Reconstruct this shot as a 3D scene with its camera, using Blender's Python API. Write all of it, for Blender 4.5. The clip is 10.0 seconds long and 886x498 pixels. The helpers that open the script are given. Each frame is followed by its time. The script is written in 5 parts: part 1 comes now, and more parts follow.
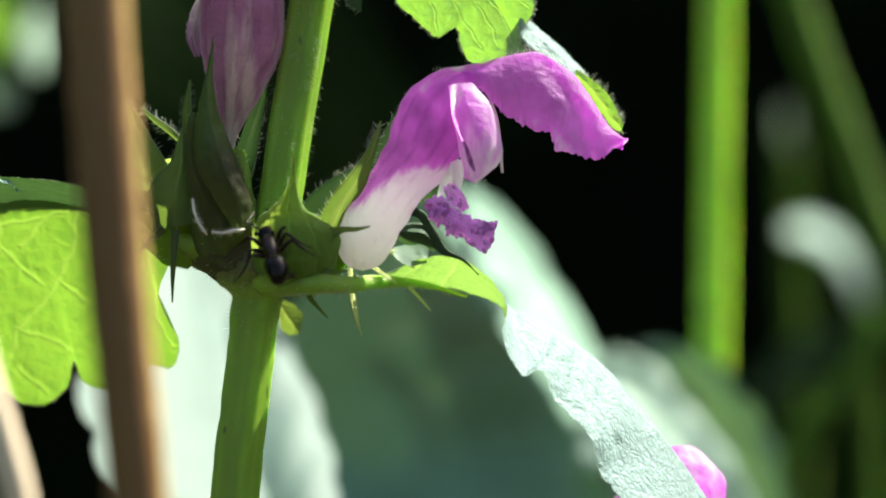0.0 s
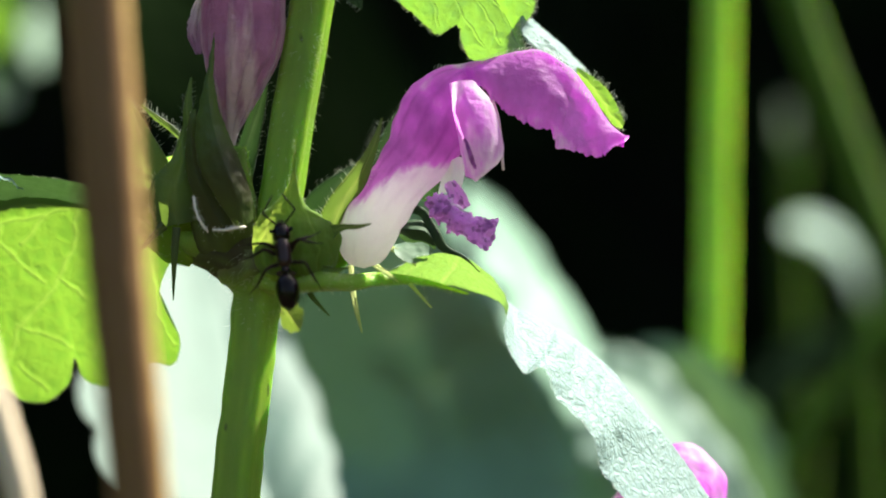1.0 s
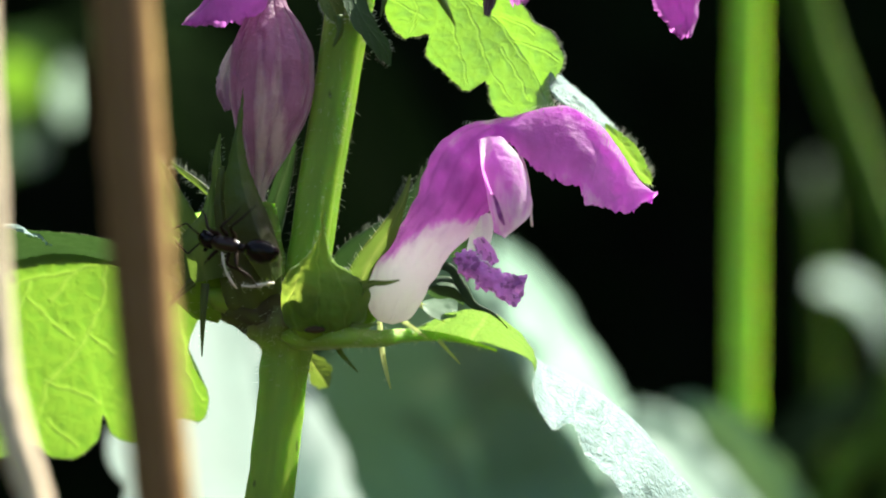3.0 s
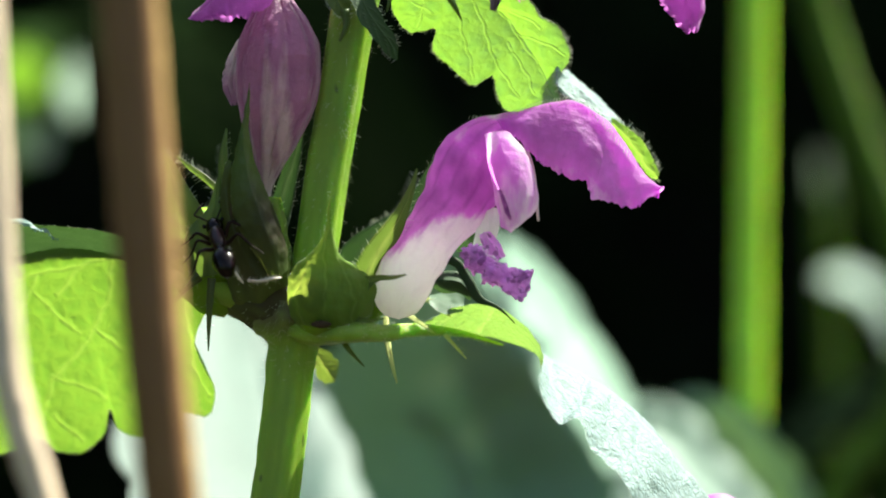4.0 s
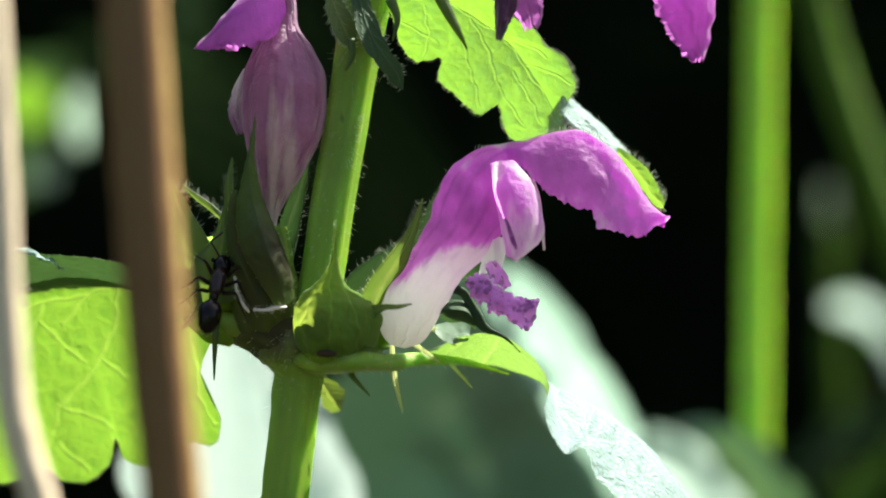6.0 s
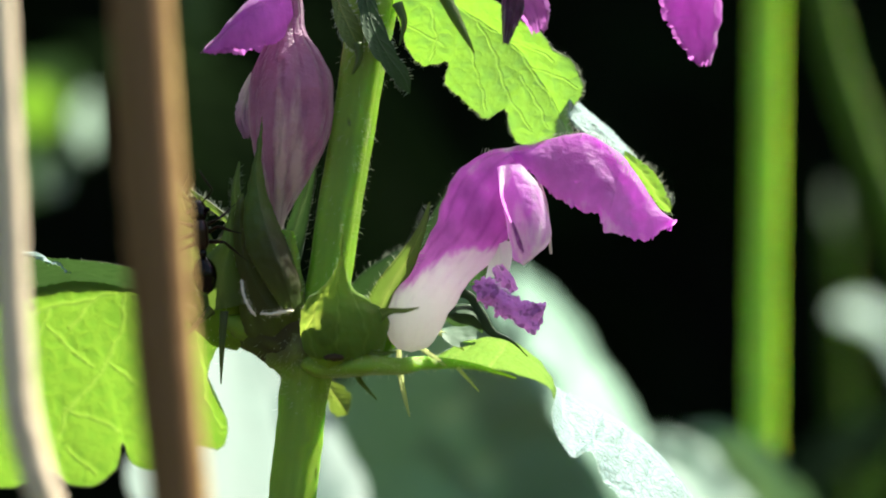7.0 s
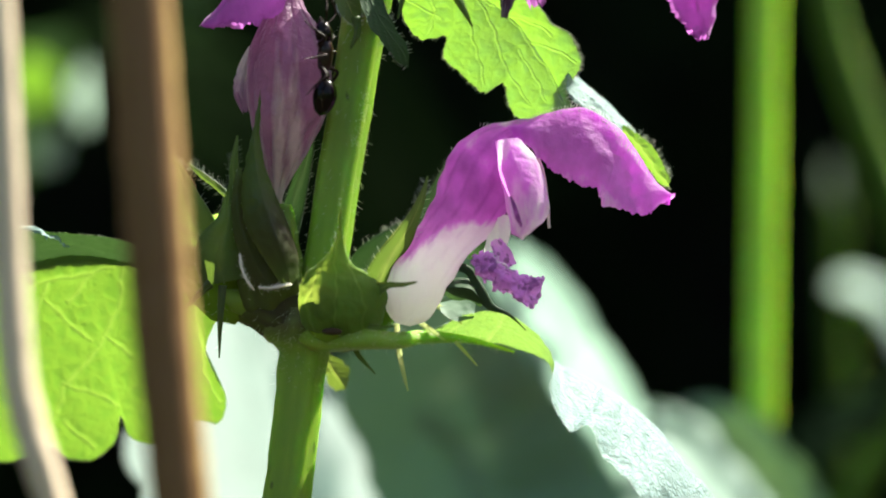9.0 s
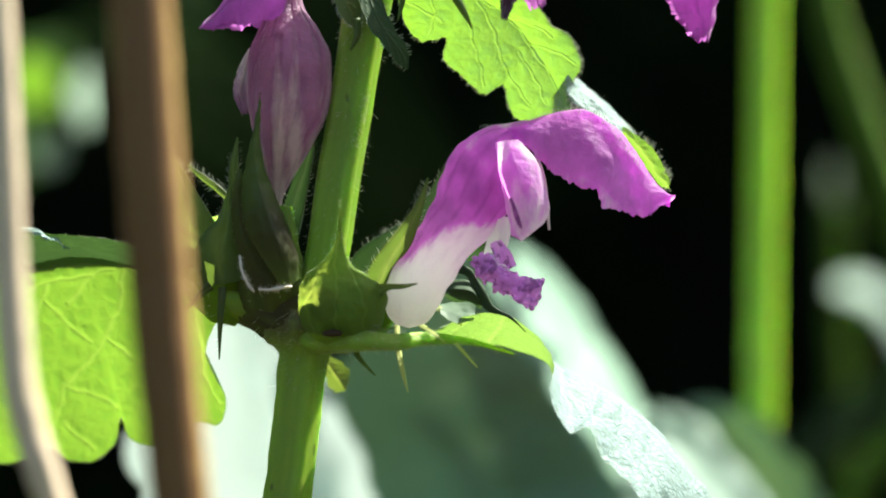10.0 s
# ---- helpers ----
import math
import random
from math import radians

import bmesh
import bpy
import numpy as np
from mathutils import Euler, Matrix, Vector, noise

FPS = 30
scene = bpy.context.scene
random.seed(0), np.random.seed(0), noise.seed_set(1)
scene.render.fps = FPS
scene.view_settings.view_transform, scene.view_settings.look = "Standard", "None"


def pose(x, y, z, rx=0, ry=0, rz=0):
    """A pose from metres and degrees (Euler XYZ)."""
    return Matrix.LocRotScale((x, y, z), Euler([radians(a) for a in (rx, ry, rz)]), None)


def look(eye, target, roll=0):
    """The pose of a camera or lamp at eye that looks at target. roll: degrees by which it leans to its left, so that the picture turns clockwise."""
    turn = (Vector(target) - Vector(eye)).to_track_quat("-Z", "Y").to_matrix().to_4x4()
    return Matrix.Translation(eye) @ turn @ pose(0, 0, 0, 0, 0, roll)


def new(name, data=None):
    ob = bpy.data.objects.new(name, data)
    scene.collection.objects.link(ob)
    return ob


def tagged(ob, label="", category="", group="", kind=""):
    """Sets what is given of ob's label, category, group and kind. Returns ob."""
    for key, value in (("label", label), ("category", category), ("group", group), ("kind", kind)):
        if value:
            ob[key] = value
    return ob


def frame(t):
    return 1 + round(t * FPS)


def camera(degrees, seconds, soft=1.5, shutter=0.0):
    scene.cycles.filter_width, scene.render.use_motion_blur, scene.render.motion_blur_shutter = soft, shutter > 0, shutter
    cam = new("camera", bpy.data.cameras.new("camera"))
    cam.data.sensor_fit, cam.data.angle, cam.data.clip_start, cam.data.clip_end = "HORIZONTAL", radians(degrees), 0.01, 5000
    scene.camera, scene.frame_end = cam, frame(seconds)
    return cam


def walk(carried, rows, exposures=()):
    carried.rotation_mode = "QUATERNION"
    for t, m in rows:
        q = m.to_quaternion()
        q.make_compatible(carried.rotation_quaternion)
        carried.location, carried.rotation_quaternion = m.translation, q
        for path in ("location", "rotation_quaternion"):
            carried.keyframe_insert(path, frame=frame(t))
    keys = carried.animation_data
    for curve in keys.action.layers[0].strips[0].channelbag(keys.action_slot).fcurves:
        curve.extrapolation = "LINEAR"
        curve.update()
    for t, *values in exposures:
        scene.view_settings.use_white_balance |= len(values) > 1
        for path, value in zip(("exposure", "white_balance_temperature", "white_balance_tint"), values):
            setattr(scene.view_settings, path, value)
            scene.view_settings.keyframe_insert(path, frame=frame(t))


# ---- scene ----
# A spotted dead-nettle in dappled sun, seen close up through a long lens, with an ant on it.
MM = 0.001
MID = 120.0          # height in millimetres of the point that the lens is aimed at
EYE = Vector((0.0, -0.2664, MID * MM))

# ---- camera ----
cam = camera(12.0, 10.0, soft=1.9)
cam.data.dof.use_dof = True
cam.data.dof.focus_distance = 0.2650
cam.data.dof.aperture_fstop = 20.0
cam.data.dof.aperture_blades = 0
# seconds, degrees turned to the left, degrees tilted up: a tripod head nudged now and then
PAN = [
    (0, -0.638, -0.753),
    (0.5, -0.635, -0.671),
    (1, -0.624, -0.788),
    (1.5, -0.588, -0.777),
    (2, -0.552, -0.741),
    (2.5, -0.471, -0.341),
    (3, -0.235, -0.023),
    (3.2, -0.184, -0.031),
    (4.3, -0.118, -0.106),
    (4.5, -0.071, -0.035),
    (5, -0.118, -0.012),
    (5.5, -0.106, 0.188),
    (7, 0.024, 0.353),
    (7.5, 0.047, 0.365),
    (8, 0.024, 0.012),
    (8.5, 0.000, 0.012),
    (9, 0.000, 0.000),
    (9.5, 0.000, 0.000),
    (10, 0.000, 0.024),
]
walk(cam, [(t, pose(EYE.x, EYE.y, EYE.z, 90 + up, 0, left)) for t, left, up in PAN])

# ---- light ----
scene.view_settings.exposure = 1.82
SUN_BACK, SUN_HIGH = 37.0, 52.0      # degrees behind the plant from its right, degrees above the horizon
sun_way = Vector((math.cos(radians(SUN_BACK)) * math.cos(radians(SUN_HIGH)),
                  math.sin(radians(SUN_BACK)) * math.cos(radians(SUN_HIGH)), math.sin(radians(SUN_HIGH))))
world = bpy.data.worlds.new("sky")
scene.world = world
world.use_nodes = True
sky = world.node_tree.nodes.new("ShaderNodeTexSky")
sky.sky_type, sky.sun_disc = "NISHITA", False
sky.air_density, sky.dust_density, sky.ozone_density = 0.9, 4.0, 0.7
sky.sun_elevation, sky.sun_rotation = radians(SUN_HIGH), radians(90 - SUN_BACK)
world.node_tree.links.new(sky.outputs[0], world.node_tree.nodes["Background"].inputs[0])
world.node_tree.nodes["Background"].inputs[1].default_value = 0.086
sun = new("sun", bpy.data.lights.new("sun", "SUN"))
sun.data.energy, sun.data.angle, sun.data.color = 5.0, radians(0.5), (0.98, 0.97, 0.85)
sun.matrix_world = look(sun_way * 3, (0, 0, 0))


# ---- materials ----
class Nodes:
    """A short way to write node trees."""

    def __init__(self, name):
        self.mat = bpy.data.materials.new(name)
        self.mat.use_nodes = True
        self.tree = self.mat.node_tree
        self.tree.nodes.clear()
        self.out = self.add("ShaderNodeOutputMaterial")

    def add(self, kind, **sockets):
        n = self.tree.nodes.new(kind)
        for key, value in sockets.items():
            self.put(n, key, value)
        return n

    def put(self, n, key, value):
        names = [s.name.replace(" ", "_") for s in n.inputs]
        sock = n.inputs[int(key[1:])] if key[0] == "i" and key[1:].isdigit() else n.inputs[names.index(key)]
        if isinstance(value, bpy.types.NodeSocket):
            self.tree.links.new(value, sock)
        else:
            sock.default_value = value

    def noise(self, scale, detail=4.0, rough=0.55, stretch=(1, 1, 1), shift=(0, 0, 0)):
        co = self.add("ShaderNodeTexCoord")
        mp = self.add("ShaderNodeMapping", Vector=co.outputs["Object"], Scale=stretch, Location=shift)
        return self.add("ShaderNodeTexNoise", Vector=mp.outputs[0], Scale=scale, Detail=detail, Roughness=rough).outputs["Fac"]

    def attr(self, name):
        n = self.add("ShaderNodeAttribute")
        n.attribute_name = name
        return n.outputs["Fac"]

    def ramp(self, fac, stops):
        n = self.add("ShaderNodeValToRGB", Fac=fac)
        while len(n.color_ramp.elements) < len(stops):
            n.color_ramp.elements.new(0.5)
        for e, (at, colour) in zip(n.color_ramp.elements, stops):
            e.position, e.color = at, (*colour, 1) if len(colour) == 3 else colour
        return n.outputs[0]

    def mix(self, fac, a, b, blend="MIX"):
        n = self.add("ShaderNodeMix")
        n.data_type, n.blend_type = "RGBA", blend
        self.put(n, "i0", fac)
        for i, c in ((6, a), (7, b)):
            self.put(n, f"i{i}", (*c, 1) if isinstance(c, tuple) and len(c) == 3 else c)
        return n.outputs[2]

    def math(self, op, a, b=0.0):
        n = self.add("ShaderNodeMath")
        n.operation = op
        self.put(n, "i0", a)
        self.put(n, "i1", b)
        return n.outputs[0]

    def bump(self, height, depth, strength=1.0):
        return self.add("ShaderNodeBump", Height=height, Distance=depth, Strength=strength).outputs[0]

    def done(self, shader):
        self.tree.links.new(shader, self.out.inputs["Surface"])
        return self.mat


def blade(name, face, light, rough=0.45, through_part=0.5, gloss=0.5, veins=0.5, grain=900.0, spots=0.0, fur=0.0, net=0.0, fine=950.0):
    """A thin living sheet, leaf or petal: it reflects, shines and lets light through."""
    n = Nodes(name)
    big, small = n.noise(160.0, 3.0), n.noise(grain, 5.0, 0.65)
    vein = n.attr("vein")
    f = n.mix(big, tuple(c * 0.72 for c in face), tuple(min(1, c * 1.25) for c in face))
    f = n.mix(n.math("MULTIPLY", vein, veins * 0.6), f, tuple(min(1, c * 1.6 + 0.03) for c in face))
    l = n.mix(n.math("MULTIPLY", small, 0.9), tuple(c * 0.62 for c in light), tuple(min(1, c * 1.2) for c in light))
    l = n.mix(big, l, tuple(c * 0.8 for c in light))
    l = n.mix(n.math("MULTIPLY", vein, veins), l, (min(1, light[0] * 1.6 + 0.06), min(1, light[1] * 1.25 + 0.05), light[2] * 1.6 + 0.03))
    if spots:
        dots = n.ramp(n.noise(520.0, 1.0, 0.5), [(0.0, (0, 0, 0)), (0.74, (0, 0, 0)), (0.78, (1, 1, 1))])
        l = n.mix(n.math("MULTIPLY", dots, spots), l, (0.03, 0.04, 0.01))
        f = n.mix(n.math("MULTIPLY", dots, spots), f, (0.02, 0.02, 0.01))
    # The tone browns withered teeth and also carries shade painted on a sheet.
    age_shade = n.attr("tone")
    f = n.mix(n.math("MULTIPLY", age_shade, 0.85), f, (0.045, 0.036, 0.022))
    l = n.mix(n.math("MULTIPLY", age_shade, 0.85), l, (0.07, 0.045, 0.02))
    height = n.math("ADD", n.math("MULTIPLY", small, 0.8), n.math("MULTIPLY", vein, -0.5))
    if net:
        co = n.add("ShaderNodeTexCoord")
        stir = n.add("ShaderNodeTexNoise", Vector=co.outputs["Object"], Scale=900.0, Detail=2.0)
        warp = n.add("ShaderNodeVectorMath", i0=stir.outputs["Color"], i1=(0.0011, 0.0011, 0.0011), i2=co.outputs["Object"])
        warp.operation = "MULTIPLY_ADD"
        cell = n.add("ShaderNodeTexVoronoi", Vector=warp.outputs[0], Scale=fine)
        cell.feature = "DISTANCE_TO_EDGE"
        line = n.ramp(cell.outputs["Distance"], [(0.0, (0, 0, 0)), (0.3, (1, 1, 1))])
        height = n.math("ADD", height, n.math("MULTIPLY", line, net))
        l = n.mix(n.math("MULTIPLY", n.math("SUBTRACT", 1.0, line), 0.35), l, (min(1, light[0] * 1.5), min(1, light[1] * 1.2), light[2] * 1.5))
        f = n.mix(n.math("MULTIPLY", n.math("SUBTRACT", 1.0, line), min(0.6, 0.2 + net)), f, tuple(c * 0.4 for c in face))
    nor = n.bump(height, 0.00018, 0.7)
    body = n.add("ShaderNodeBsdfPrincipled", Base_Color=f, Roughness=rough, Specular_IOR_Level=gloss, Normal=nor,
                 Sheen_Weight=fur, Sheen_Roughness=0.4, Sheen_Tint=(0.85, 0.95, 1.0, 1))
    glow = n.add("ShaderNodeBsdfTranslucent", Color=l, Normal=nor)
    both = n.add("ShaderNodeMixShader", Fac=through_part)
    n.tree.links.new(body.outputs[0], both.inputs[1])
    n.tree.links.new(glow.outputs[0], both.inputs[2])
    return n.done(both.outputs[0])


def flesh(name, low, high, deep, rough=0.4, soak=0.6, streak=(1, 1, 1), grain=700.0, gloss=0.5):
    """A juicy solid, stem or calyx: light soaks into it."""
    n = Nodes(name)
    big, lines = n.noise(120.0, 3.0), n.noise(grain, 4.0, 0.6, streak)
    c = n.mix(lines, low, high)
    c = n.mix(n.math("MULTIPLY", big, 0.7), c, tuple(v * 0.6 for v in low))
    c = n.mix(n.attr("tone"), c, deep)
    c = n.mix(n.math("MULTIPLY", n.attr("vein"), 0.16), c, tuple(min(1, v * 1.35) for v in high))
    specks = n.ramp(n.noise(800.0, 1.0, 0.4, (1, 1, 0.6), (5, 5, 5)), [(0.0, (0, 0, 0)), (0.74, (0, 0, 0)), (0.77, (1, 1, 1))])
    c = n.mix(n.math("MULTIPLY", specks, 0.7), c, (0.02, 0.025, 0.01))
    body = n.add("ShaderNodeBsdfPrincipled", Base_Color=c, Roughness=rough, Specular_IOR_Level=gloss,
                 Subsurface_Weight=soak, Subsurface_Radius=(1.4, 2.4, 0.4), Subsurface_Scale=0.001,
                 Normal=n.bump(lines, 0.0001, 0.6))
    return n.done(body.outputs[0])


def petal(name, pale, mid, dark, light, through_part=0.5, spots=0.0, soak=0.0, deep=0.75, crinkle=0.00042):
    """Corolla: white at the tube, magenta towards the lips, veined; the tone attribute says how far along."""
    n = Nodes(name)
    tone, vein = n.attr("tone"), n.attr("vein")
    fine = n.noise(1500.0, 4.0, 0.6)
    big = n.noise(380.0, 4.0, 0.6)
    tone = n.math("ADD", tone, n.math("MULTIPLY", n.math("SUBTRACT", n.noise(700.0, 4.0, 0.6, (1, 1, 0.35)), 0.5), 0.55))
    tone = n.math("MINIMUM", tone, 0.97)
    c = n.ramp(tone, [(0.0, pale), (0.3, pale), (0.48, mid), (0.8, mid), (1.0, dark)])
    c = n.mix(n.math("MULTIPLY", n.math("MULTIPLY", vein, tone), 0.75), c, dark)
    c = n.mix(n.math("MULTIPLY", n.math("MULTIPLY", fine, 0.4), tone), c, tuple(min(1, v * 1.25) for v in mid))
    t = n.ramp(tone, [(0.0, (0.97, 0.97, 0.9)), (0.3, (0.97, 0.95, 0.92)), (0.5, light), (1.0, tuple(v * deep for v in light))])
    t = n.mix(n.math("MULTIPLY", n.math("MULTIPLY", vein, tone), 0.8), t, tuple(v * 0.45 for v in light))
    t = n.mix(n.math("MULTIPLY", n.ramp(big, [(0.4, (0, 0, 0)), (0.66, (1, 1, 1))]), n.math("MULTIPLY", tone, 0.75)), t, tuple(v * 0.5 for v in light))
    c = n.mix(n.math("MULTIPLY", n.ramp(big, [(0.42, (0, 0, 0)), (0.68, (1, 1, 1))]), n.math("MULTIPLY", tone, 0.6)), c, dark)
    if spots:
        dots = n.math("MULTIPLY", n.ramp(n.noise(2100.0, 2.0, 0.5, (1, 1, 1), (2, 7, 1)), [(0.52, (0, 0, 0)), (0.6, (1, 1, 1))]), spots)
        c, t = n.mix(dots, c, dark), n.mix(dots, t, tuple(v * 0.25 for v in light))
    nor = n.bump(n.math("ADD", fine, n.math("MULTIPLY", vein, -0.6)), crinkle, 0.8)
    body = n.add("ShaderNodeBsdfPrincipled", Base_Color=c, Roughness=0.5, Specular_IOR_Level=0.35, Normal=nor,
                 Sheen_Weight=0.5, Sheen_Roughness=0.4,
                 Subsurface_Weight=soak, Subsurface_Radius=(3.0, 2.6, 3.0), Subsurface_Scale=0.001)
    glow = n.add("ShaderNodeBsdfTranslucent", Color=t, Normal=nor)
    both = n.add("ShaderNodeMixShader", Fac=through_part)
    n.tree.links.new(body.outputs[0], both.inputs[1])
    n.tree.links.new(glow.outputs[0], both.inputs[2])
    return n.done(both.outputs[0])


def solid(name, dark, pale, rough=0.6, gloss=0.5, scale=300.0, streak=(1, 1, 1), relief=0.0001, coat=0.0):
    n = Nodes(name)
    a, b = n.noise(scale, 5.0, 0.6, streak), n.noise(scale * 0.21, 3.0, 0.5, streak, (3, 1, 2))
    c = n.mix(a, dark, pale)
    c = n.mix(n.math("MULTIPLY", b, 0.6), c, tuple(v * 0.65 for v in dark))
    body = n.add("ShaderNodeBsdfPrincipled", Base_Color=c, Roughness=rough, Specular_IOR_Level=gloss, Coat_Weight=coat,
                 Coat_Roughness=0.12, Normal=n.bump(a, relief, 0.7))
    return n.done(body.outputs[0])


M_LEAF = blade("leaf_sunlit", (0.09, 0.17, 0.07), (0.15, 0.31, 0.022), 0.42, 0.55, 0.4, 0.4, spots=0.7, fur=0.25, net=0.25)
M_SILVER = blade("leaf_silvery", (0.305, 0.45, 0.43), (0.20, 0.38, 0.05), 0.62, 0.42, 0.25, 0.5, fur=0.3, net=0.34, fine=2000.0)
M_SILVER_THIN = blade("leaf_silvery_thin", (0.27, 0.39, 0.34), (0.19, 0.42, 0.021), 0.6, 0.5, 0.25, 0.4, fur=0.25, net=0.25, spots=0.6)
M_LEAF_FAR = blade("leaf_grey_green", (0.24, 0.36, 0.28), (0.14, 0.24, 0.09), 0.55, 0.35, 0.3, 0.4, fur=0.35)
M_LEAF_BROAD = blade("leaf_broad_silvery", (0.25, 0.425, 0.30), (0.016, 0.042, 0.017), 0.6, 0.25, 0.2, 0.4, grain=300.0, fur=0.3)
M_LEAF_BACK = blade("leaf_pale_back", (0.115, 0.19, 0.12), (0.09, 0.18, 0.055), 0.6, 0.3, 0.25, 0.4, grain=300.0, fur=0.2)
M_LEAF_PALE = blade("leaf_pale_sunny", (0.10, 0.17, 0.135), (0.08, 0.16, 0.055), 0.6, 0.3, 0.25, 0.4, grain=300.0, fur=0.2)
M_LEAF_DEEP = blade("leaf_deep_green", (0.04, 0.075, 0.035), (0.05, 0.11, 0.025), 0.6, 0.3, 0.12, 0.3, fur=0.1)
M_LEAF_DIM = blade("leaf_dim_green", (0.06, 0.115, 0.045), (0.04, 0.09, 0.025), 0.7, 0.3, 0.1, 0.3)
# Near-black green: the shade of the undergrowth is put into its colour.
M_UNDER = blade("leaf_undergrowth_shade", (0.008, 0.016, 0.005), (0.008, 0.018, 0.005), 0.9, 0.2, 0.0, 0.3)
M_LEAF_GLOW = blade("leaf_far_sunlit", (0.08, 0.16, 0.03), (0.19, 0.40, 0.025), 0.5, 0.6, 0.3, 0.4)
# Blacker still, painting the deepest shade on one far leaf.
M_UNDER_BLACK = blade("leaf_black_shade", (0.005, 0.011, 0.005), (0.005, 0.012, 0.004), 0.8, 0.2, 0.0, 0.3)
M_BRACT = blade("bract_green", (0.09, 0.15, 0.04), (0.17, 0.25, 0.03), 0.42, 0.5, 0.45, 0.5)
M_STEM = flesh("stem_green", (0.15, 0.295, 0.024), (0.31, 0.48, 0.045), (0.07, 0.055, 0.028), 0.38, 0.75, (60, 60, 3))
# Darker copy of the stem green; the shade is in the colour.
M_STEM_DIM = flesh("stem_shade_painted", (0.042, 0.086, 0.011), (0.075, 0.135, 0.017), (0.03, 0.05, 0.014), 0.6, 0.6, (60, 60, 3), gloss=0.1)
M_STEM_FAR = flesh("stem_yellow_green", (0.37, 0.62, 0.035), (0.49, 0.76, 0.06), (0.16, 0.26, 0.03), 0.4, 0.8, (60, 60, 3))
M_CALYX = flesh("calyx_green", (0.12, 0.24, 0.02), (0.23, 0.37, 0.035), (0.045, 0.08, 0.02), 0.78, 0.75, gloss=0.1)
M_BELL = blade("calyx_membrane", (0.17, 0.29, 0.05), (0.32, 0.46, 0.055), 0.7, 0.5, 0.1, 0.5, fur=0.1, net=0.2)
M_TOOTH = blade("calyx_tooth_pale", (0.42, 0.48, 0.22), (0.68, 0.76, 0.30), 0.5, 0.45, 0.4, 0.3)
M_NODE = flesh("node_brown_green", (0.10, 0.16, 0.03), (0.17, 0.25, 0.045), (0.04, 0.026, 0.018), 0.7, 0.5, gloss=0.1)
M_HOLLOW = solid("hollow_dark_brown", (0.03, 0.022, 0.012), (0.07, 0.05, 0.026), 0.85, 0.1, 900.0)
M_SEPAL = blade("sepal_green", (0.10, 0.16, 0.04), (0.14, 0.22, 0.03), 0.45, 0.5, 0.4, 0.5)
M_PETAL = petal("petal_magenta", (0.92, 0.92, 0.88), (0.60, 0.17, 0.62), (0.25, 0.02, 0.31), (0.88, 0.26, 0.90), 0.7, deep=0.3, crinkle=0.0002)
M_TUBE = petal("petal_tube", (0.95, 0.95, 0.92), (0.68, 0.22, 0.64), (0.28, 0.02, 0.32), (0.88, 0.28, 0.88), 0.6, soak=1.0, deep=0.4, crinkle=0.0001)
M_LIP = petal("petal_lip_spotted", (0.94, 0.76, 0.95), (0.78, 0.24, 0.84), (0.18, 0.01, 0.26), (1.0, 0.42, 1.0), 0.55, 0.65)
M_PETAL_PALE = petal("petal_faded", (0.46, 0.36, 0.34), (0.34, 0.16, 0.28), (0.17, 0.05, 0.14), (0.50, 0.27, 0.40), 0.42)
M_PETAL_DRY = petal("petal_withered", (0.10, 0.05, 0.08), (0.10, 0.04, 0.09), (0.04, 0.015, 0.04), (0.16, 0.06, 0.15), 0.3)
M_HAIR = blade("hair_pale", (0.55, 0.62, 0.5), (0.7, 0.75, 0.55), 0.35, 0.45, 0.6, 0.0)
# Tan painted on a separate shell as the brown stalk's sunlit side.
M_DRY_LIT = solid("dry_stalk_lit_tan", (0.42, 0.27, 0.09), (0.58, 0.40, 0.16), 0.5, 0.4, 900.0, (1, 1, 0.03), 0.0001)
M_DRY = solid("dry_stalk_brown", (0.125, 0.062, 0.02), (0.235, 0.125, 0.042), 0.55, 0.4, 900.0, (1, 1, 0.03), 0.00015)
M_STRAW = solid("dry_stalk_straw", (0.66, 0.54, 0.38), (0.80, 0.70, 0.52), 0.5, 0.45, 900.0, (1, 1, 0.03), 0.00012)
M_THREAD = solid("thread_pale", (0.72, 0.64, 0.54), (0.85, 0.8, 0.7), 0.5, 0.4, 2500.0)
M_ANT = solid("ant_black_brown", (0.002, 0.0012, 0.0008), (0.006, 0.0032, 0.002), 0.18, 0.17, 4000.0, relief=0.00002)
M_THORAX = solid("ant_thorax_brown", (0.010, 0.0035, 0.002), (0.026, 0.008, 0.004), 0.28, 0.3, 4000.0, relief=0.00002)
M_LEG = solid("ant_leg_brown", (0.008, 0.004, 0.002), (0.026, 0.010, 0.005), 0.5, 0.15, 3000.0, relief=0.00002)
M_BOUNCE = blade("leaf_bounce", (0.13, 0.24, 0.06), (0.22, 0.36, 0.05), 0.5, 0.4, 0.3, 0.3)
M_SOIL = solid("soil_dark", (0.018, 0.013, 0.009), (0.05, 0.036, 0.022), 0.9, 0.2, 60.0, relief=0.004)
# Near black, so that the added bank reads as deep shade.
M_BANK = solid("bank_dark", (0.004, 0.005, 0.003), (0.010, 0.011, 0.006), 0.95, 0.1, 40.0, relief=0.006)


